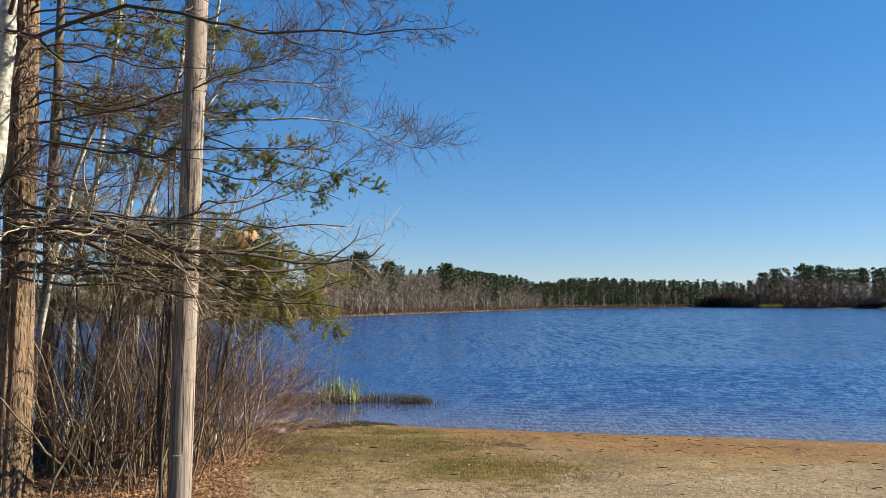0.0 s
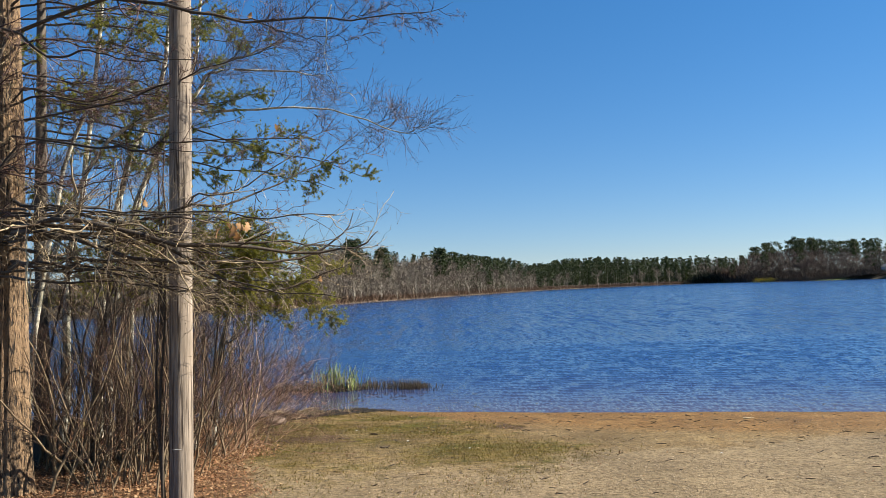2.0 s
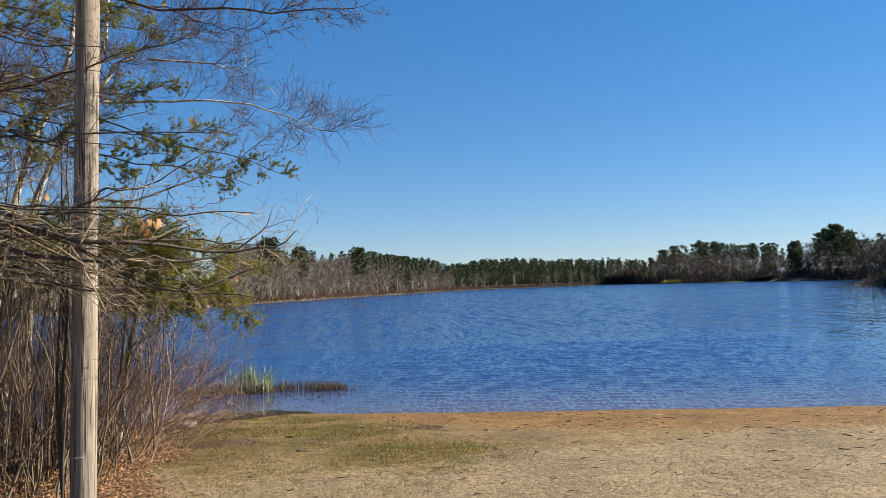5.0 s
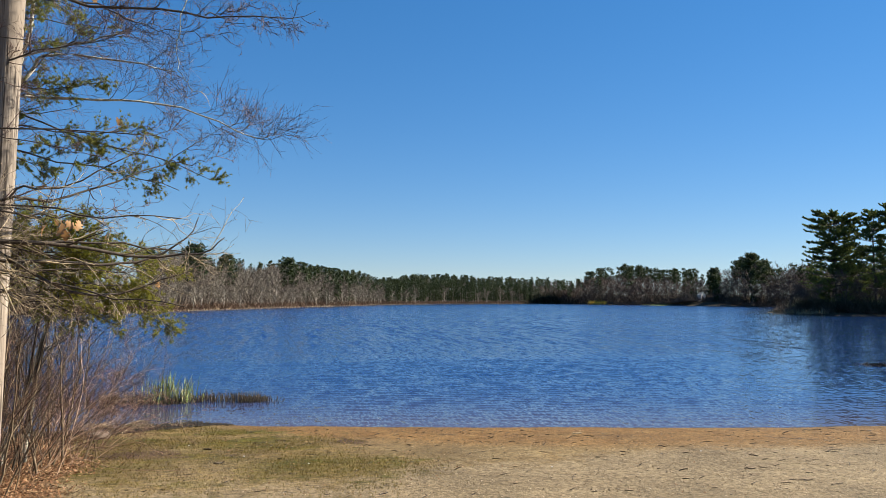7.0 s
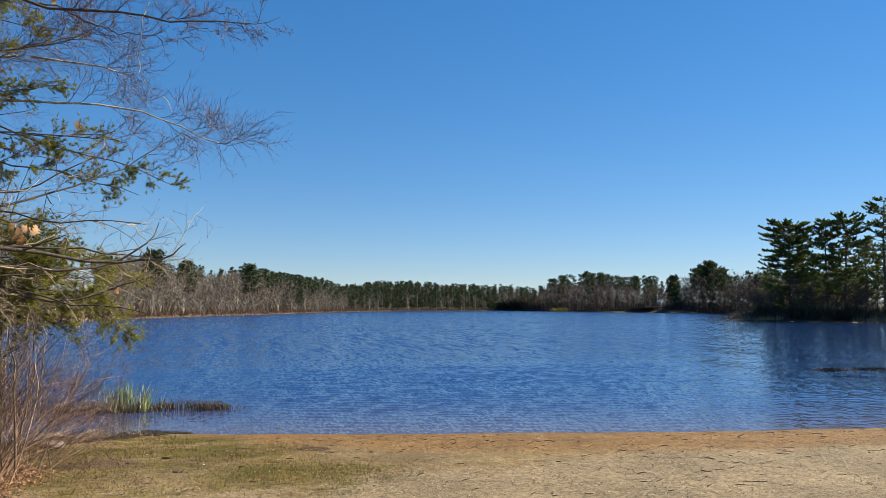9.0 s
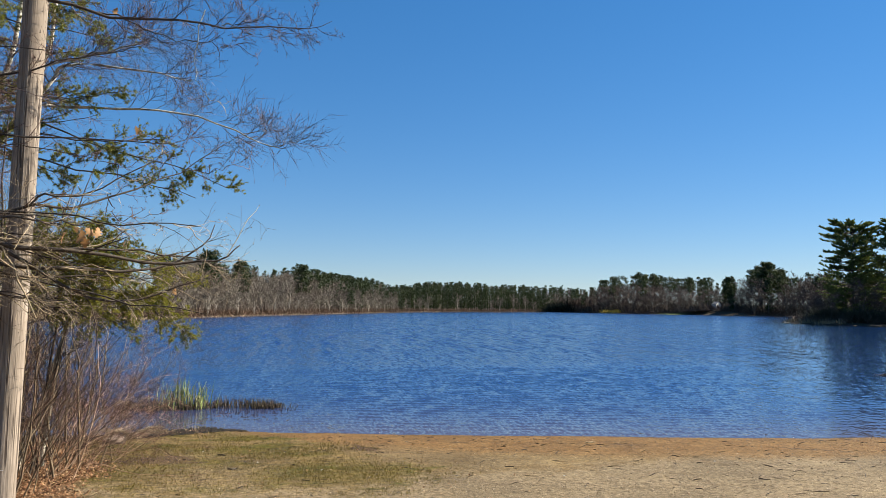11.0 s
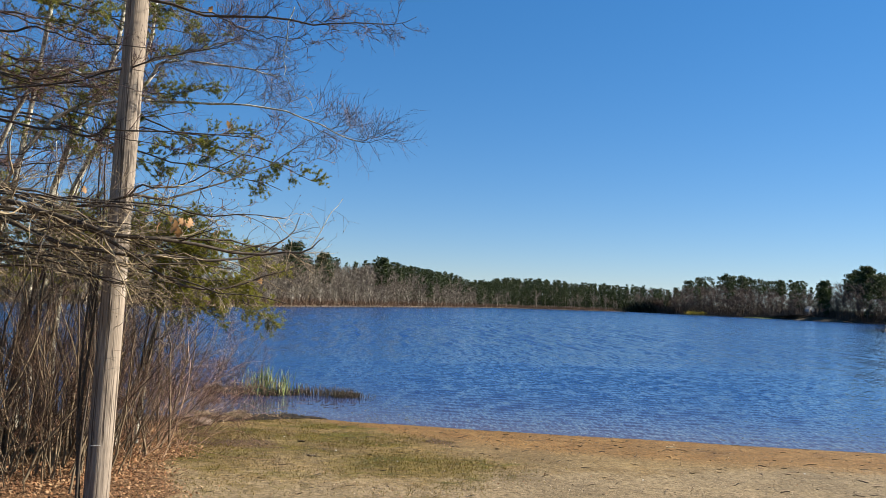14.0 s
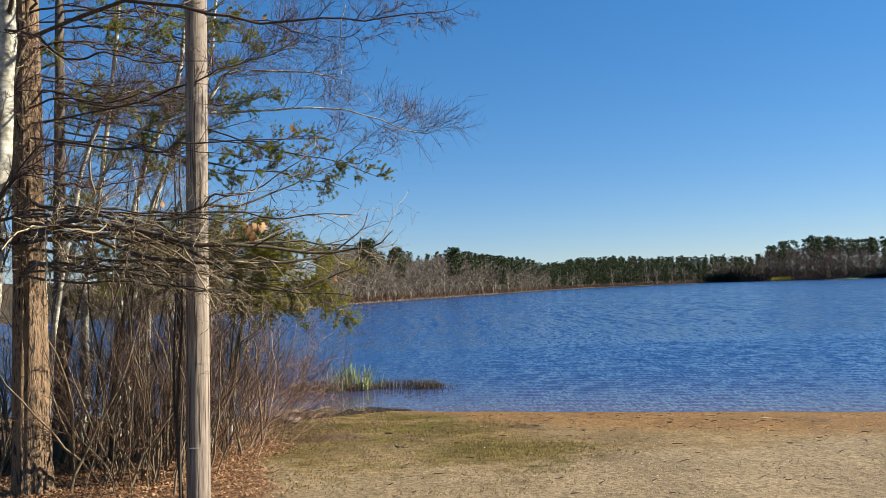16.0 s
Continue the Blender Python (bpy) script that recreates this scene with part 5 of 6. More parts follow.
weed_mat(20.85, 21.6, 0.3, 0.35, 420)
weed_mat(22.4, 21.5, 0.5, 0.35, 420)
stubs(260, 20.3, 21.3, 21.2, 21.9, 0.10, "reed_stubs", "dark dead weed stalks breaking the surface", M_WEED)
stubs(260, 22.0, 23.2, 21.2, 21.9, 0.12, "reed_stubs", "dark dead weed stalks breaking the surface", M_WEED)
stubs(130, 18.7, 20.4, 19.0, 19.5, 0.06, "reed_stubs", "dark dead weed stalks barely above the surface", M_WEED)


def driftwood(x, y, turn):
    e = thing("driftwood", "pale tan tangle of driftwood and dead stalks on the muddy bank", "driftwood", "driftwood on the bank", at=(x, y, stand(x, y)))
    n = 34
    st = np.stack([rng.normal(0, 0.12, n), rng.normal(0, 0.08, n), rng.uniform(0.01, 0.09, n)], 1)
    a = radians(turn) + rng.normal(0, 0.6, n)
    P = paths(st, np.stack([np.cos(a), np.sin(a), rng.normal(0.05, 0.15, n)], 1), rng.uniform(0.15, 0.45, n), 5, rng, 0.15, -0.05)
    P[:, :, 2] = np.maximum(P[:, :, 2], 0.01)
    for q in P:
        g = Geo()
        g.tubes(q[None], rng.uniform(0.004, 0.012) * np.linspace(1, 0.4, 5)[None], 5)
        part("stalk", g, M_TAN, e)


driftwood(-2.56, 13.15, 15)
driftwood(-2.65, 12.65, -20)
driftwood(-3.1, 13.0, 40)


def white_stone(x, y, size):
    bm = bmesh.new()
    bmesh.ops.create_icosphere(bm, subdivisions=2, radius=size)
    for v in bm.verts:
        k = 1 + 0.3 * noise.noise(v.co * 2.5 / size + Vector((x, y, 0)))
        v.co = Vector((v.co.x * k * 1.3, v.co.y * k, v.co.z * k * 0.65))
    me = bpy.data.meshes.new("stone")
    bm.to_mesh(me)
    bm.free()
    me.materials.append(M_WHITESTONE)
    ob = tagged(new("stone", me), "small whitish stone lying on the beach", "stone", "small pale stones")
    ob.location = (x, y, stand(x, y) + size * 0.3)


for sx, sy, sz in ((8.7, 11.29, 0.016), (-0.6, 9.7, 0.010), (0.2, 9.0, 0.009), (-1.4, 10.8, 0.010), (3.1, 8.2, 0.010), (5.6, 8.9, 0.010)):
    white_stone(sx, sy, sz)

# ---------- the far shores ----------
far = np.random.default_rng(11)


def bare_crown(h, r, limbs=14, sub=8, fine=6, spread=0.8, lite=False):
    """Leafless broad-leaved tree: trunk, and a crown of limbs and twigs."""
    gt, gc = Geo(), Geo()
    K = 4 if lite else 6
    P = paths(np.array([[0, 0, -0.3]]), np.array([[r.normal(0, 0.05), r.normal(0, 0.05), 1.0]]), np.array([h * 0.72]), K, r, 0.07)
    R = np.linspace(0.018 * h, 0.005 * h, K)[None]
    gt.tubes(P, R, 3 if lite else 5)
    Q, S = sprout(P, R, limbs, r, 0.22, 0.98, spread, (0.32 * h, 0.52 * h), 0.5, 3 if lite else 4, 0.12, 0.05, 0.35, 0.3, 0.012)
    gt.tubes(Q, S, 3)
    Q2, S2 = sprout(Q, S, sub, r, 0.2, 1.0, 0.55, (0.12 * h, 0.26 * h), 0.5, 3, 0.14, 0.05, 0.5, 0.4, 0.022)
    Q3, S3 = sprout(Q2, S2, fine, r, 0.1, 1.0, 0.6, (0.06 * h, 0.15 * h), 0.7, 2, 0.12, 0.05, 0.6, 0.3, 0.022)
    for q, w in ((Q2, 0.040), (Q3, 0.034)):
        side = unit(np.cross(q[:, -1] - q[:, 0], r.normal(0, 1, (len(q), 3)))) * w * h / 10
        gc.tris(q[:, 0] - side, q[:, 0] + side, q[:, -1])
    return gt, gc


def pine_crown(h, r, whorls=12, per=5, clumps=4, tri=6, size=0.42, reach=0.17, start=0.14, top=0.75, limbs=True):
    """Pine seen from afar: trunk, and whorls of branches that carry ragged clumps of needles."""
    gt, gc = Geo(), Geo()
    P = paths(np.array([[0, 0, -0.3]]), np.array([[r.normal(0, 0.03), r.normal(0, 0.03), 1.0]]), np.array([h]), 6, r, 0.015)
    R = np.linspace(0.012 * h, 0.002 * h, 6)[None]
    gt.tubes(P, R, 5)
    t = np.repeat(np.linspace(start, 0.97, whorls) + r.normal(0, 0.012, whorls), per) + r.normal(0, 0.012, whorls * per)
    t = np.clip(t, start, 0.985)
    p, _, _ = along(P, R, np.zeros(len(t), int), t)
    a = r.uniform(0, 2 * np.pi, len(t))
    u = (t - start) / (1 - start)
    prof = (0.72 + 0.28 * np.minimum(u / 0.4, 1)) * (1 - top * np.maximum(u - 0.35, 0) / 0.65)
    L = reach * h * prof * r.uniform(0.6, 1.15, len(t))
    way = np.stack([np.cos(a), np.sin(a), 0.12 + 0.6 * np.maximum(u - 0.5, 0)], 1)
    Q = paths(p, way, L, 4, r, 0.08, 0.06)
    S = np.repeat((0.0026 * h * np.linspace(1, 0.3, 4))[None], len(t), 0)
    if limbs:
        gt.tubes(Q[:, ::3], S[:, ::3], 3)
    which = np.repeat(np.arange(len(t)), clumps)
    c, _, _ = along(Q, S, which, r.uniform(0.25, 1.0, len(which)))
    k = np.repeat(c + r.normal(0, 0.01 * h, c.shape), tri, 0)
    s = size * r.uniform(0.5, 1.1, (len(k), 1))
    o = k + r.normal(0, 0.5, k.shape) * s * np.array([1, 1, 0.55])
    gc.tris(o, o + r.normal(0, 0.6, k.shape) * s, o + r.normal(0, 0.6, k.shape) * s)
    return gt, gc


def tree_kind(name, label, group, trunk, crown, bark_mat, crown_mat):
    e = thing(name, label, "tree", group)
    part("trunk", trunk, bark_mat, e)
    part("crown", crown, crown_mat, e, smooth=False)
    return e


BARE_GREY = [tree_kind("bare_tree", "leafless grey-twigged tree on the far shore", "leafless trees on the far shore", *bare_crown(9.0, np.random.default_rng(300 + k)), M_FARTRUNK, M_FARTWIG) for k in range(5)]
BARE_BROWN = [tree_kind("bare_tree", "leafless brown-twigged tree on the far shore", "leafless trees on the far shore", *bare_crown(9.0, np.random.default_rng(330 + k), 15, 8, 8, 0.95), M_PINEBARK, M_FARBROWN) for k in range(4)]
PINES = [tree_kind("pine_tree", "tall dark green pine on the far shore", "pines on the far shore", *pine_crown(12.0, np.random.default_rng(360 + k), *((14, 5, 5, 7, 0.42, 0.21) if k < 3 else (11, 6, 6, 7, 0.46, 0.26, 0.42, 0.6))), M_PINEBARK, M_FARPINE) for k in range(5)]
PROTOS = BARE_GREY + BARE_BROWN + PINES
used = set()


def put_tree(proto, x, y, size, turn, z=None):
    m = pose(x, y, stand(x, y) if z is None else z, 0, 0, turn) @ Matrix.Diagonal((size[0], size[0], size[1], 1))
    if proto.name not in used:
        used.add(proto.name)
        proto.matrix_basis = m
        return proto
    return copy_thing(proto, m @ Matrix.Diagonal([1 / k for k in proto.scale] + [1]))


def azimuth(x, y):
    return np.degrees(np.arctan2(x + 0.3, y + 0.4))


# thin belt of single trees in front, joined woods behind
N = 26000
cx, cy = far.uniform(-75, 215, N), far.uniform(60, 375, N)
d = lake_distance(cx, cy)
az = azimuth(cx, cy)
dist = np.hypot(cx, cy)
spit = (az > 36.5) & (dist < 165)
ok = (d > 1.5) & (d < 75) & (az > -24) & (az < 46) & ((az > -9) | (d < 12)) & ~spit & ~((np.hypot(cx - 147, cy - 253) < 7)) & ~((np.hypot(cx - 158, cy - 246) < 7)) & ~((np.hypot(cx - 166, cy - 246) < 8)) & ~((np.abs(az - 32.72) < 0.36) & (dist < 292))
cx, cy, d, az, dist = cx[ok], cy[ok], d[ok], az[ok], dist[ok]
order = np.argsort(d)
grid, chosen = {}, []
for i in order:
    key = (int(cx[i] // 3), int(cy[i] // 3))
    near_by = [j for a in (-1, 0, 1) for b in (-1, 0, 1) for j in grid.get((key[0] + a, key[1] + b), ())]
    gap = 3.3 if d[i] < 12 else 4.0 if d[i] < 30 else 4.4 if 8.5 < az[i] < 21 else 5.6
    if all((cx[i] - cx[j]) ** 2 + (cy[i] - cy[j]) ** 2 > gap * gap for j in near_by):
        grid.setdefault(key, []).append(i)
        chosen.append(i)


# bearing and steepness of the treetops' line against the sky
SKYLINE = np.array([(-24, 0.062), (-7, 0.062), (-5.6, 0.064), (-4.7, 0.0514), (-3.3, 0.0542), (-1.5, 0.0429), (-0.4, 0.0485), (1.3, 0.050), (2.5, 0.0464), (5.1, 0.0394), (6.5, 0.0366), (7.8, 0.0284), (9.1, 0.027), (10.9, 0.0319),
                    (14.4, 0.0324), (16.2, 0.0295), (20.6, 0.0291), (23.6, 0.0261), (24.9, 0.0391), (26.6, 0.0451), (27.4, 0.0465), (29.5, 0.0415), (31.1, 0.0395), (32.5, 0.043), (33.0, 0.0342), (33.6, 0.0407), (34.4, 0.040),
                    (35.4, 0.0548), (36.2, 0.0589), (36.9, 0.0522), (37.7, 0.0471), (50, 0.049)])


def pine_share(a, dd):
    if a < -1:
        return 0.0 if dd < 20 else 0.06 if dd < 36 else 0.25
    if a < 2.5:
        return 0.0 if dd < 18 else 0.2 if dd < 30 else 0.6
    if a < 9:
        return (0.03 if a < 4.5 else 0.2) if dd < 8 else (0.25 if a < 4.5 else 0.7) if dd < 16 else 0.92
    if a < 20:
        return 0.15 if dd < 4 else 0.97
    if a < 24:
        return 0.3 if dd < 14 else 0.8
    if a < 30.5:
        return 0.02 if dd < 28 else 0.08 if dd < 40 else 0.5
    if a < 33.2:
        return 0.05 if dd < 30 else 0.5
    if a < 34.1:
        return 0.8
    if a < 35.2:
        return 0.1
    if a < 37.2:
        return 0.1 if dd < 14 else 0.85
    return 0.05 if dd < 30 else 0.15


LOWPINE = [pine_crown(12.0, np.random.default_rng(400 + k), 10, 4, 3, 6, 0.55, 0.18, limbs=False) for k in range(5)]
CROWNPINE = [pine_crown(12.0, np.random.default_rng(410 + k), 7, 5, 4, 6, 0.5, 0.24, 0.55, 0.5) for k in range(4)]
LOWBARE = [bare_crown(9.0, np.random.default_rng(420 + k), 12, 7, 7, 0.85, True) for k in range(4)]


def merge(g, src, x, y, size, turn):
    c, s = math.cos(turn), math.sin(turn)
    v = np.concatenate(src.v)
    w = np.stack([(v[:, 0] * c - v[:, 1] * s) * size[0] + x, (v[:, 0] * s + v[:, 1] * c) * size[0] + y, v[:, 2] * size[1] + stand(x, y)], 1)
    g.v.append(w)
    for block in src.f:
        g.f.append(block + g.n)
    g.n += len(w)


woods = {key: Geo() for key in ("pine", "grey", "brown", "trunk", "darktrunk")}
single_trees = 0
for i in chosen:
    x, y, a, dd = float(cx[i]), float(cy[i]), float(az[i]), float(d[i])
    full = 2.28 + float(dist[i]) * float(np.interp(a, SKYLINE[:, 0], SKYLINE[:, 1])) - stand(x, y)
    pine = far.random() < pine_share(a, dd)
    turn = far.uniform(0, 360)
    if 9.3 < a < 19.5 and dd < 6 and not pine and far.random() < 0.6:
        continue
    share = far.uniform(0.45, 0.68) if dd < 4 else far.uniform(0.6, 0.85) if dd < 13 else far.uniform(0.75, 0.95) if dd < 30 else far.uniform(0.86, 1.02)
    if 24.5 < a < 34.8 and not pine:
        share *= 0.80
    if pine and dd < 12:
        share = max(share, 0.72)
    tall = max(2.5, full * share)
    high = 23.8 < a < 31 or a > 35
    if pine:
        wide = (1.0 if a > 9 else 1.25) * far.uniform(0.85, 1.2)
        size = (tall / 12.0 * wide, tall / 12.0)
    else:
        size = (tall / 9.0 * far.uniform(0.85, 1.05), tall / 9.0)
    if dd < (12 if a < 9 else 8) and single_trees < 170 and a > -9:
        kinds = PINES[:3] if pine else (BARE_GREY if a < 21 else BARE_BROWN)
        put_tree(kinds[int(far.integers(len(kinds)))], x, y, size, turn)
        single_trees += 1
    elif pine:
        t, c = CROWNPINE[int(far.integers(4))] if high else LOWPINE[int(far.integers(5))]
        merge(woods["trunk" if a < 21 else "darktrunk"], t, x, y, size, turn)
        merge(woods["pine"], c, x, y, size, turn)
    elif dd < 45:
        t, c = LOWBARE[int(far.integers(4))]
        merge(woods["trunk" if a < 21 else "darktrunk"], t, x, y, size, turn)
        merge(woods["grey" if a < 21 else "brown"], c, x, y, size, turn)
for proto in PROTOS:
    if proto.name not in used:
        put_tree(proto, far.uniform(-40, -30), far.uniform(95, 110), (0.8, 0.8), 0)
single("pine_woods", woods["pine"], M_FARPINE, "dense dark green pine woods behind the far shore", "woods", kind="stuff", smooth=False)
single("leafless_woods", woods["grey"], M_FARTWIG, "grey-brown leafless woods behind the far shore", "woods", kind="stuff", smooth=False)
single("leafless_woods", woods["brown"], M_FARBROWN, "brown leafless woods behind the far shore", "woods", kind="stuff", smooth=False)
single("woods_trunks", woods["trunk"], M_FARTRUNK, "grey trunks and limbs of the far woods", "woods", kind="stuff")
single("woods_trunks", woods["darktrunk"], M_PINEBARK, "dark trunks and limbs of the far woods", "woods", kind="stuff")


def shore_points(n, lo, hi, a0, a1, gap=False):
    """Random points on the far bank, between two distances inland and two bearings."""
    out = []
    total = 0
    while total < n:
        x, y = far.uniform(-60, 200, 20000), far.uniform(70, 345, 20000)
        dd, a = lake_distance(x, y), azimuth(x, y)
        k = (dd > lo) & (dd < hi) & (a > a0) & (a < a1) & ~((a > 36.5) & (np.hypot(x, y) < 165)) & ~(gap & (np.abs(a - 32.72) < 0.4))
        out.append(np.stack([x[k], y[k], height(x[k], y[k])], 1))
        total += int(k.sum())
    return np.concatenate(out)[:n]


def brush(name, P, tall, stems, mat, label, width=0.05, spread=0.5):
    g = Geo()
    k = np.repeat(P, stems, 0)
    n = len(k)
    base = k + np.stack([far.normal(0, 0.5, n), far.normal(0, 0.5, n), np.full(n, -0.05)], 1)
    L = far.uniform(0.4, 1, n)[:, None] * np.repeat(np.broadcast_to(tall, len(P)), stems)[:, None] * np.repeat(far.uniform(0.5, 1.1, len(P)), stems)[:, None]
    tip = base + unit(np.stack([far.normal(0, spread, n), far.normal(0, spread, n), np.ones(n)], 1)) * L
    side = unit(np.stack([far.normal(0, 1, n), far.normal(0, 1, n), 0 * L[:, 0]], 1)) * width
    g.tris(base - side, base + side, tip)
    single(name, g, mat, label, "brush", kind="stuff", smooth=False)


brush("shore_brush", shore_points(1500, 0.6, 5.0, -20, 21), 1.8, 18, M_SHOREBRUSH, "russet leafless brush along the far bank", 0.045, 0.85)
brush("shore_brush", shore_points(900, 0.6, 7.0, 21, 40), 2.3, 18, M_FARBROWN, "dull brown leafless brush along the far bank", 0.045, 0.85)
brush("understory", shore_points(1000, 3.0, 22.0, -20, 9.5), 3.8, 20, M_FARTWIG, "grey-brown leafless undergrowth within the far woods", 0.06, 0.8)
brush("bank_brush", shore_points(700, 2.0, 18, 31.0, 36.5, True), 1.7, 20, M_FARBROWN, "dull brown leafless brush on the slope below a house", 0.05, 0.85)
brush("understory", shore_points(1100, 3.0, 26.0, 23, 40, True), 5.0, 28, M_FARBROWN, "dark brown leafless undergrowth within the far woods", 0.08, 0.8)
brush("dry_bank_grass", shore_points(1200, 0.05, 0.9, -20, 12), 0.45, 8, M_TAN, "pale dry grass along the far waterline", 0.06, 0.8)
mound = shore_points(420, 0.6, 12, 19.3, 22.4)
brush("dark_thicket", mound, 0.9 + 6.2 * smoothstep(19.4, 21.6, azimuth(mound[:, 0], mound[:, 1])), 50, M_DARKBRUSH, "dark evergreen thicket on a low point", 0.2, 0.6)
mound = shore_points(260, 0.6, 14, 22.0, 24.2)
brush("brown_thicket", mound, 7.0 - 3.0 * smoothstep(22.4, 24.2, azimuth(mound[:, 0], mound[:, 1])), 50, M_SHOREBRUSH, "olive-brown leafless thicket on a low point", 0.12, 0.6)

# pines on the near point
SPIT_PINE = "tall dark white pine with upswept tiered branches on the point"


def spit_pine(az, dist, top, seed, reach=0.26, start=0.2, whorls=17, per=5, dome=0.8, crown_top=0.35, lets=7, tuft=6):
    """White pine: long branches that sweep up at their tips, each with flat fans of needle tufts."""
    r = np.random.default_rng(seed)
    x, y = -0.3 + dist * math.sin(radians(az)), -0.4 + dist * math.cos(radians(az))
    z = stand(x, y)
    h = top - z
    e = thing("pine_tree", SPIT_PINE, "tree", "tall pines on the point", at=(x, y, z))
    gt, gb, gc = Geo(), Geo(), Geo()
    P = paths(np.array([[0, 0, -0.3]]), np.array([[r.normal(0, 0.02), r.normal(0, 0.02), 1.0]]), np.array([h * 0.97]), 9, r, 0.02)
    R = np.linspace(0.014 * h, 0.003 * h, 9)[None]
    gt.tubes(P, R, 8)
    t = np.repeat(start + (0.98 - start) * np.linspace(0, 1, whorls) ** 0.8 + r.normal(0, 0.01, whorls), per) + r.normal(0, 0.012, whorls * per)
    t = np.clip(t, start, 0.99)
    p, _, _ = along(P, R, np.zeros(len(t), int), t)
    a = r.uniform(0, 2 * np.pi, len(t))
    prof = np.where(t < dome, 0.8 + 0.2 * t / dome, 1 - (1 - crown_top) * (np.maximum(t - dome, 0) / (1 - dome)) ** 1.3)
    L = reach * h * prof * r.uniform(0.4, 1.12, len(t))
    Q = paths(p, np.stack([np.cos(a), np.sin(a), 0.04 + 0.45 * np.maximum(t - 0.7, 0)], 1), L, 7, r, 0.05, 0.035)
    S = (0.0042 * h * (0.5 + 0.5 * L / L.max()))[:, None] * np.linspace(1, 0.25, 7)[None]
    gb.tubes(Q, S, 4)
    on = np.repeat(np.arange(len(Q)), lets)
    f = r.uniform(0.3, 1.0, len(on))
    c, dr, w = along(Q, S, on, f)
    level = unit(np.cross(dr, np.array([0, 0, 1.0]))) * np.where(r.random(len(on)) < 0.5, -1, 1)[:, None]
    B = paths(c, dr * 0.8 + level * r.uniform(0.2, 0.9, (len(on), 1)) + np.array([0, 0, 0.12]), r.uniform(0.05, 0.10, len(on)) * h * (1 - 0.5 * f), 4, r, 0.08, 0.10)
    W = np.maximum(w * 0.5, 0.012)[:, None] * np.linspace(1, 0.4, 4)[None]
    gb.tubes(B[:, ::3], W[:, ::3], 3)
    which = np.repeat(np.arange(len(B)), tuft)
    c, dr, _ = along(B, W, which, r.uniform(0.2, 1.0, len(which)))
    c, dr = np.repeat(c, 3, 0), np.repeat(dr, 3, 0)
    way = unit(dr * 0.6 + r.normal(0, 0.4, c.shape) + np.array([0, 0, 0.3]))
    side = unit(np.cross(way, r.normal(0, 1, way.shape))) * r.uniform(0.06, 0.14, (len(c), 1))
    gc.tris(c - side, c + side, c + way * r.uniform(0.18, 0.36, (len(c), 1)))
    part("trunk", gt, M_PINEBARK, e)
    tagged(part("branch_spray", gb, M_PINEBARK, e), kind="stuff")
    tagged(part("needle_spray", gc, M_SPITPINE, e, smooth=False), kind="stuff")


spit_pine(41.55, 146, 17.9, 51, 0.30, 0.10, 28, 8, 0.84, 0.55, 12, 10)
spit_pine(43.9, 143, 18.0, 52, 0.23, 0.24, 17, 6, 0.75, 0.35, 9, 9)
spit_pine(44.9, 143, 19.0, 53, 0.23, 0.24, 17, 6, 0.8, 0.4, 9, 9)
spit_pine(47.3, 143, 21.5, 54, 0.24, 0.2, 18, 6, 0.8, 0.35, 9, 7)
spit_pine(49.5, 144, 20.0, 55, 0.25, 0.22)
spit_pine(43.0, 158, 9.5, 56, 0.28, 0.12, 12, 5)
spit_pine(46.2, 158, 15.5, 57, 0.24, 0.2)
spit_pine(48.5, 160, 17.5, 58, 0.25, 0.2)
for k, (a, q, top) in enumerate([(40.2, 168, 10.5), (42.3, 164, 12.0), (44.4, 166, 13.0), (45.6, 166, 11.0), (46.8, 162, 13.0), (43.4, 172, 10.0)]):
    spit_pine(a, q, top, 70 + k, 0.30, 0.06, 12, 6, 0.6, 0.3, 7, 5)
for k in range(22):
    a, q = radians(38.6 + 0.42 * k), 140 + 9 * (k % 4)
    x, y = -0.3 + q * math.sin(a), -0.4 + q * math.cos(a)
    if lake_distance(np.array([x]), np.array([y]))[0] > 1.5:
        put_tree(BARE_BROWN[k % 4], x, y, (0.7, far.uniform(0.5, 0.95)), 40 * k)
pts = []
while len(pts) < 620:
    x, y = far.uniform(83, 125), far.uniform(84, 142)
    dd = lake_distance(np.array([x]), np.array([y]))[0]
    if 0.3 < dd < 9:
        pts.append((x, y, stand(x, y)))
pts = np.array(pts)
inland, bearing = lake_distance(pts[:, 0], pts[:, 1]), azimuth(pts[:, 0], pts[:, 1])
brush("point_brush", pts[inland > 1.6][:260], 2.6, 22, M_FARBROWN, "brown leafless brush on the wooded point", 0.05, 0.85)
brush("point_undergrowth", pts[inland > 4.0], 4.0, 70, M_DARKBRUSH, "dark undergrowth beneath the pines on the point", 0.05, 0.85)
brush("point_reeds", pts[(inland < 2.4) & ((bearing < 41.0) | (bearing > 45.2))][:80], 1.2, 18, M_TAN, "tan dry reeds fringing the wooded point", 0.05, 0.25)


# single tall pines and evergreens that stand out on the left shore
for k, (a, q, steep) in enumerate([(1.35, 178, 0.0525), (-5.6, 142, 0.068), (-3.3, 160, 0.0550), (5.0, 192, 0.020), (36.2, 296, 0.059), (33.6, 303, 0.041)]):
    x, y = -0.3 + q * math.sin(radians(a)), -0.4 + q * math.cos(radians(a))
    h = 2.28 + q * steep - stand(x, y)
    put_tree(PINES[3 + k % 2], x, y, (h / 12.0 * 1.15, h / 12.0), 70 * k)


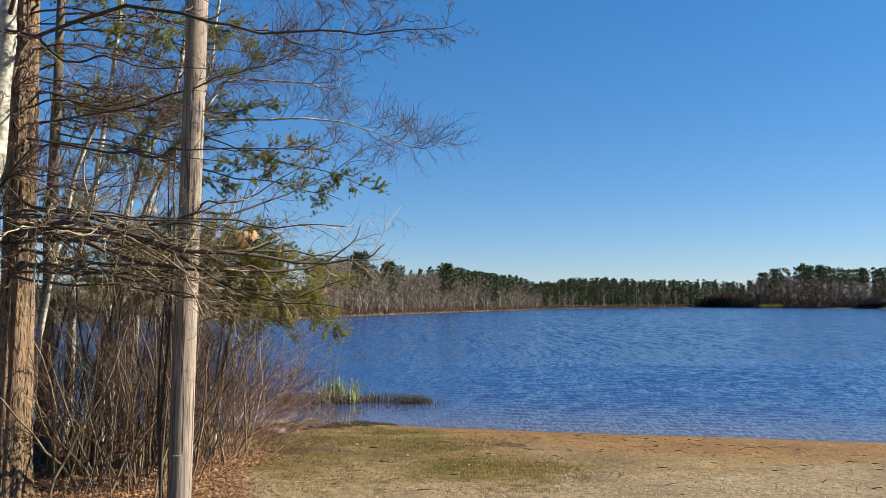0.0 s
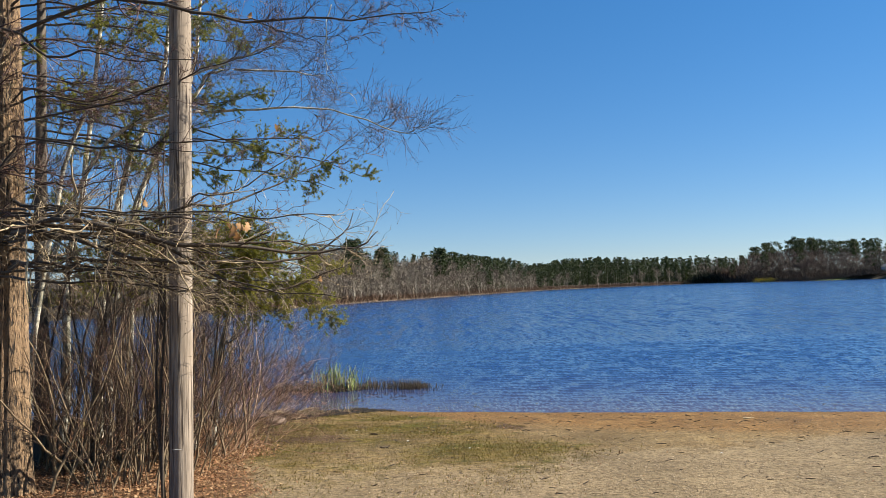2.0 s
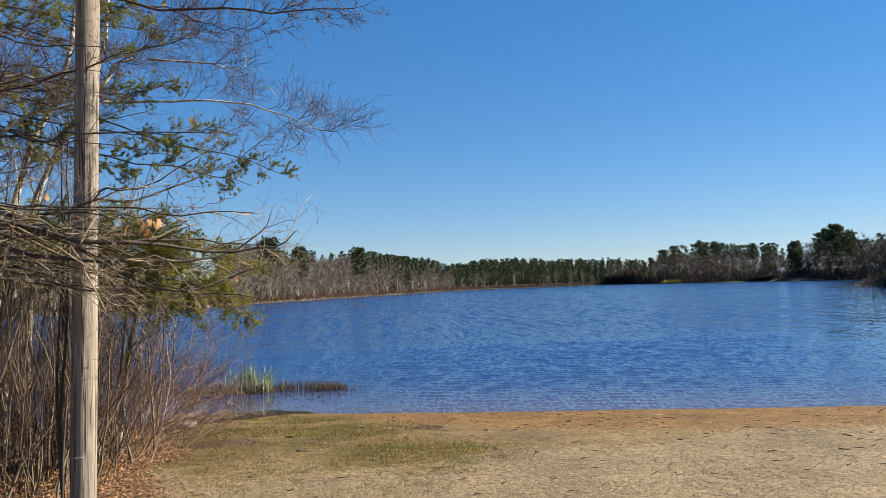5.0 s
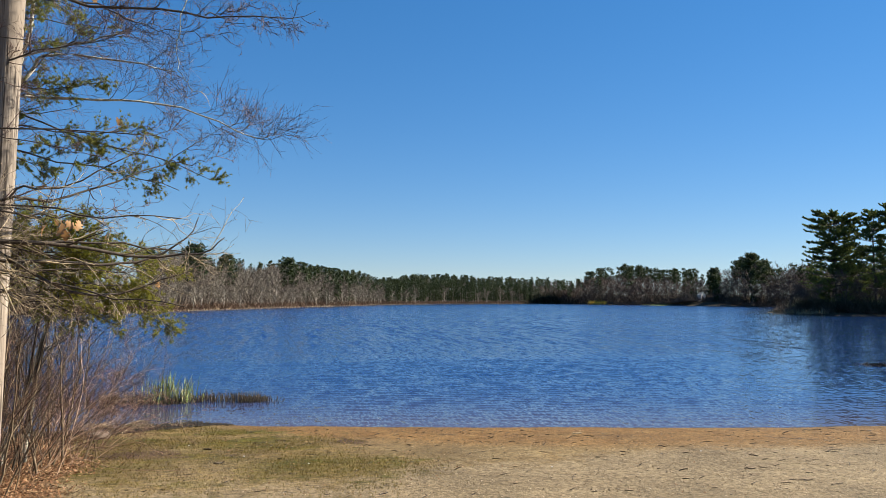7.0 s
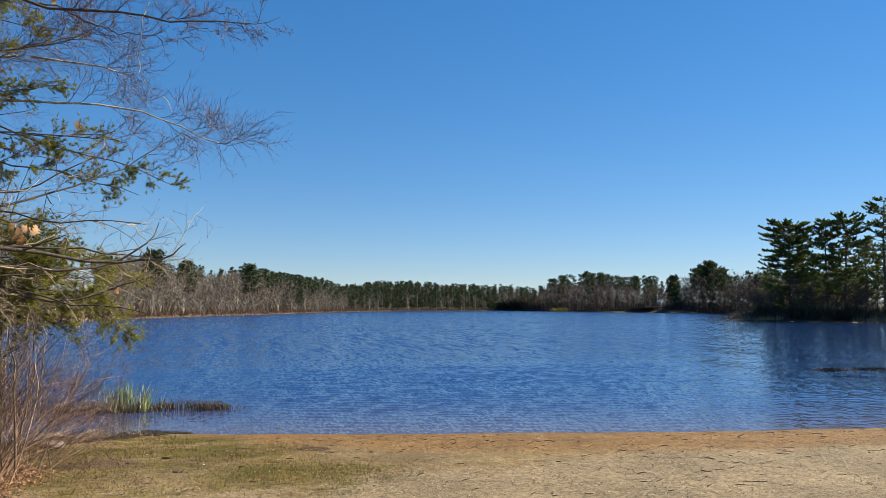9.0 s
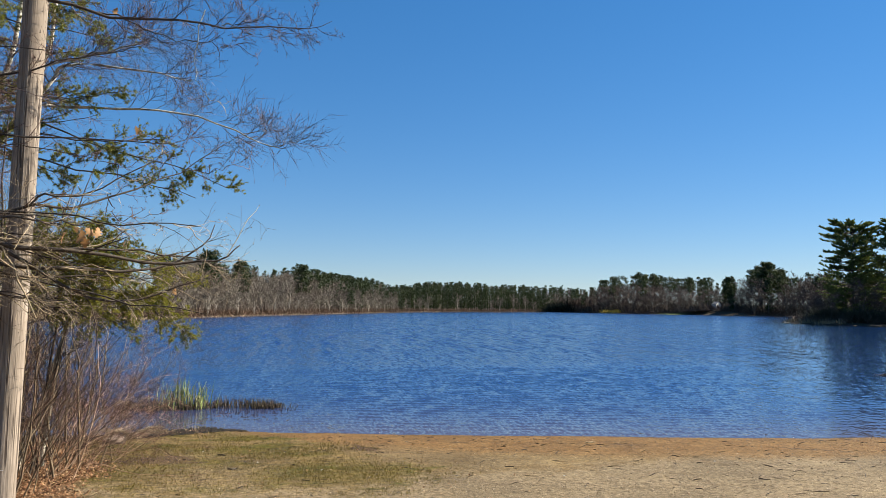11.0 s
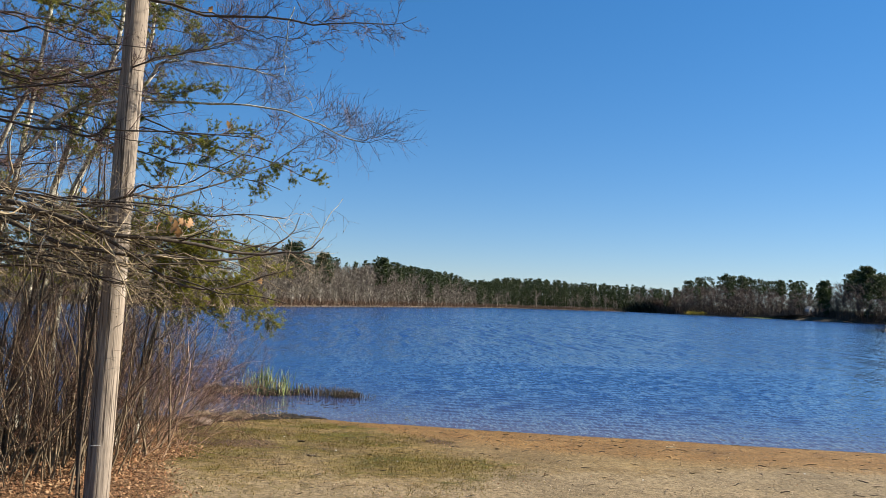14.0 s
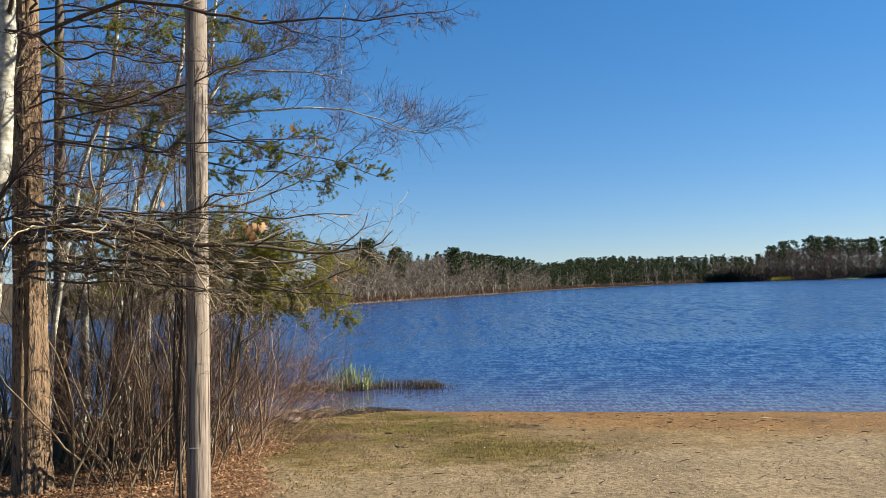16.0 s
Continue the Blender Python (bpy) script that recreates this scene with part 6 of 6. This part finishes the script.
def house(x, y, turn):
    z = stand(x, y)
    h = thing("house", "small white clapboard house with grey roof among bare trees", "house", at=(x, y, z))
    h.rotation_euler = (0, 0, radians(turn))
    w, dp, e, r = 1.4, 0.9, 1.7, 2.5
    wall = Geo()
    V = [(-w, -dp, -0.5), (w, -dp, -0.5), (w, dp, -0.5), (-w, dp, -0.5), (-w, -dp, e), (w, -dp, e), (w, dp, e), (-w, dp, e), (0, -dp, r), (0, dp, r)]
    F = [(0, 1, 5, 4), (1, 2, 6, 5), (2, 3, 7, 6), (3, 0, 4, 7)]
    wall.add(V, F)
    wall.add([V[4], V[5], V[8], V[7], V[6], V[9]], [(0, 1, 2), (4, 3, 5)])
    part("wall", wall, M_SIDING, h, smooth=False)
    roof = Geo()
    for s in (-1, 1):
        a = np.array([(s * (w + 0.2), -dp - 0.1, e - 0.14), (0, -dp - 0.1, r + 0.02), (0, dp + 0.1, r + 0.02), (s * (w + 0.2), dp + 0.1, e - 0.14)])
        b = a + np.array([0, 0, 0.12])
        roof.add(np.vstack([a, b]), [(0, 1, 2, 3), (4, 5, 6, 7), (0, 1, 5, 4), (1, 2, 6, 5), (2, 3, 7, 6), (3, 0, 4, 7)])
    part("roof", roof, M_ROOF, h, smooth=False)
    for wx, wz in ((-0.6, 0.25),):
        g = Geo()
        y0 = -dp - 0.05
        V = [(wx - 0.33, y0, wz), (wx + 0.33, y0, wz), (wx + 0.33, y0, wz + 1.2), (wx - 0.33, y0, wz + 1.2)]
        V += [(a, -dp + 0.02, c) for a, b, c in V]
        g.add(V, [(0, 1, 2, 3), (0, 1, 5, 4), (1, 2, 6, 5), (2, 3, 7, 6), (3, 0, 4, 7)])
        part("window", g, M_WINDOW, h, smooth=False)


house(158, 246, 22)


def forsythia(x, y):
    e = thing("forsythia_bush", "bright yellow flowering bush on the far lawn", "bush", at=(x, y, stand(x, y)))
    g, gs = Geo(), Geo()
    n = 900
    P = far.normal(0, 1, (n, 3)) * np.array([1.3, 1.0, 0.45]) + np.array([0, 0, 0.8])
    P[:, 2] = np.abs(P[:, 2])
    A, B = P + far.normal(0, 0.12, P.shape), P + far.normal(0, 0.12, P.shape)
    g.tris(P, A, B)
    st = paths(np.zeros((14, 3)), np.stack([far.normal(0, 0.8, 14), far.normal(0, 0.8, 14), np.ones(14)], 1), np.full(14, 1.5), 4, far)
    gs.tubes(st, np.repeat(np.array([[0.03, 0.025, 0.02, 0.01]]), 14, 0), 4)
    part("stems", gs, M_STEM, e)
    part("blossoms", g, M_FORSYTHIA, e, smooth=False)


forsythia(133, 279)
forsythia(131, 283)
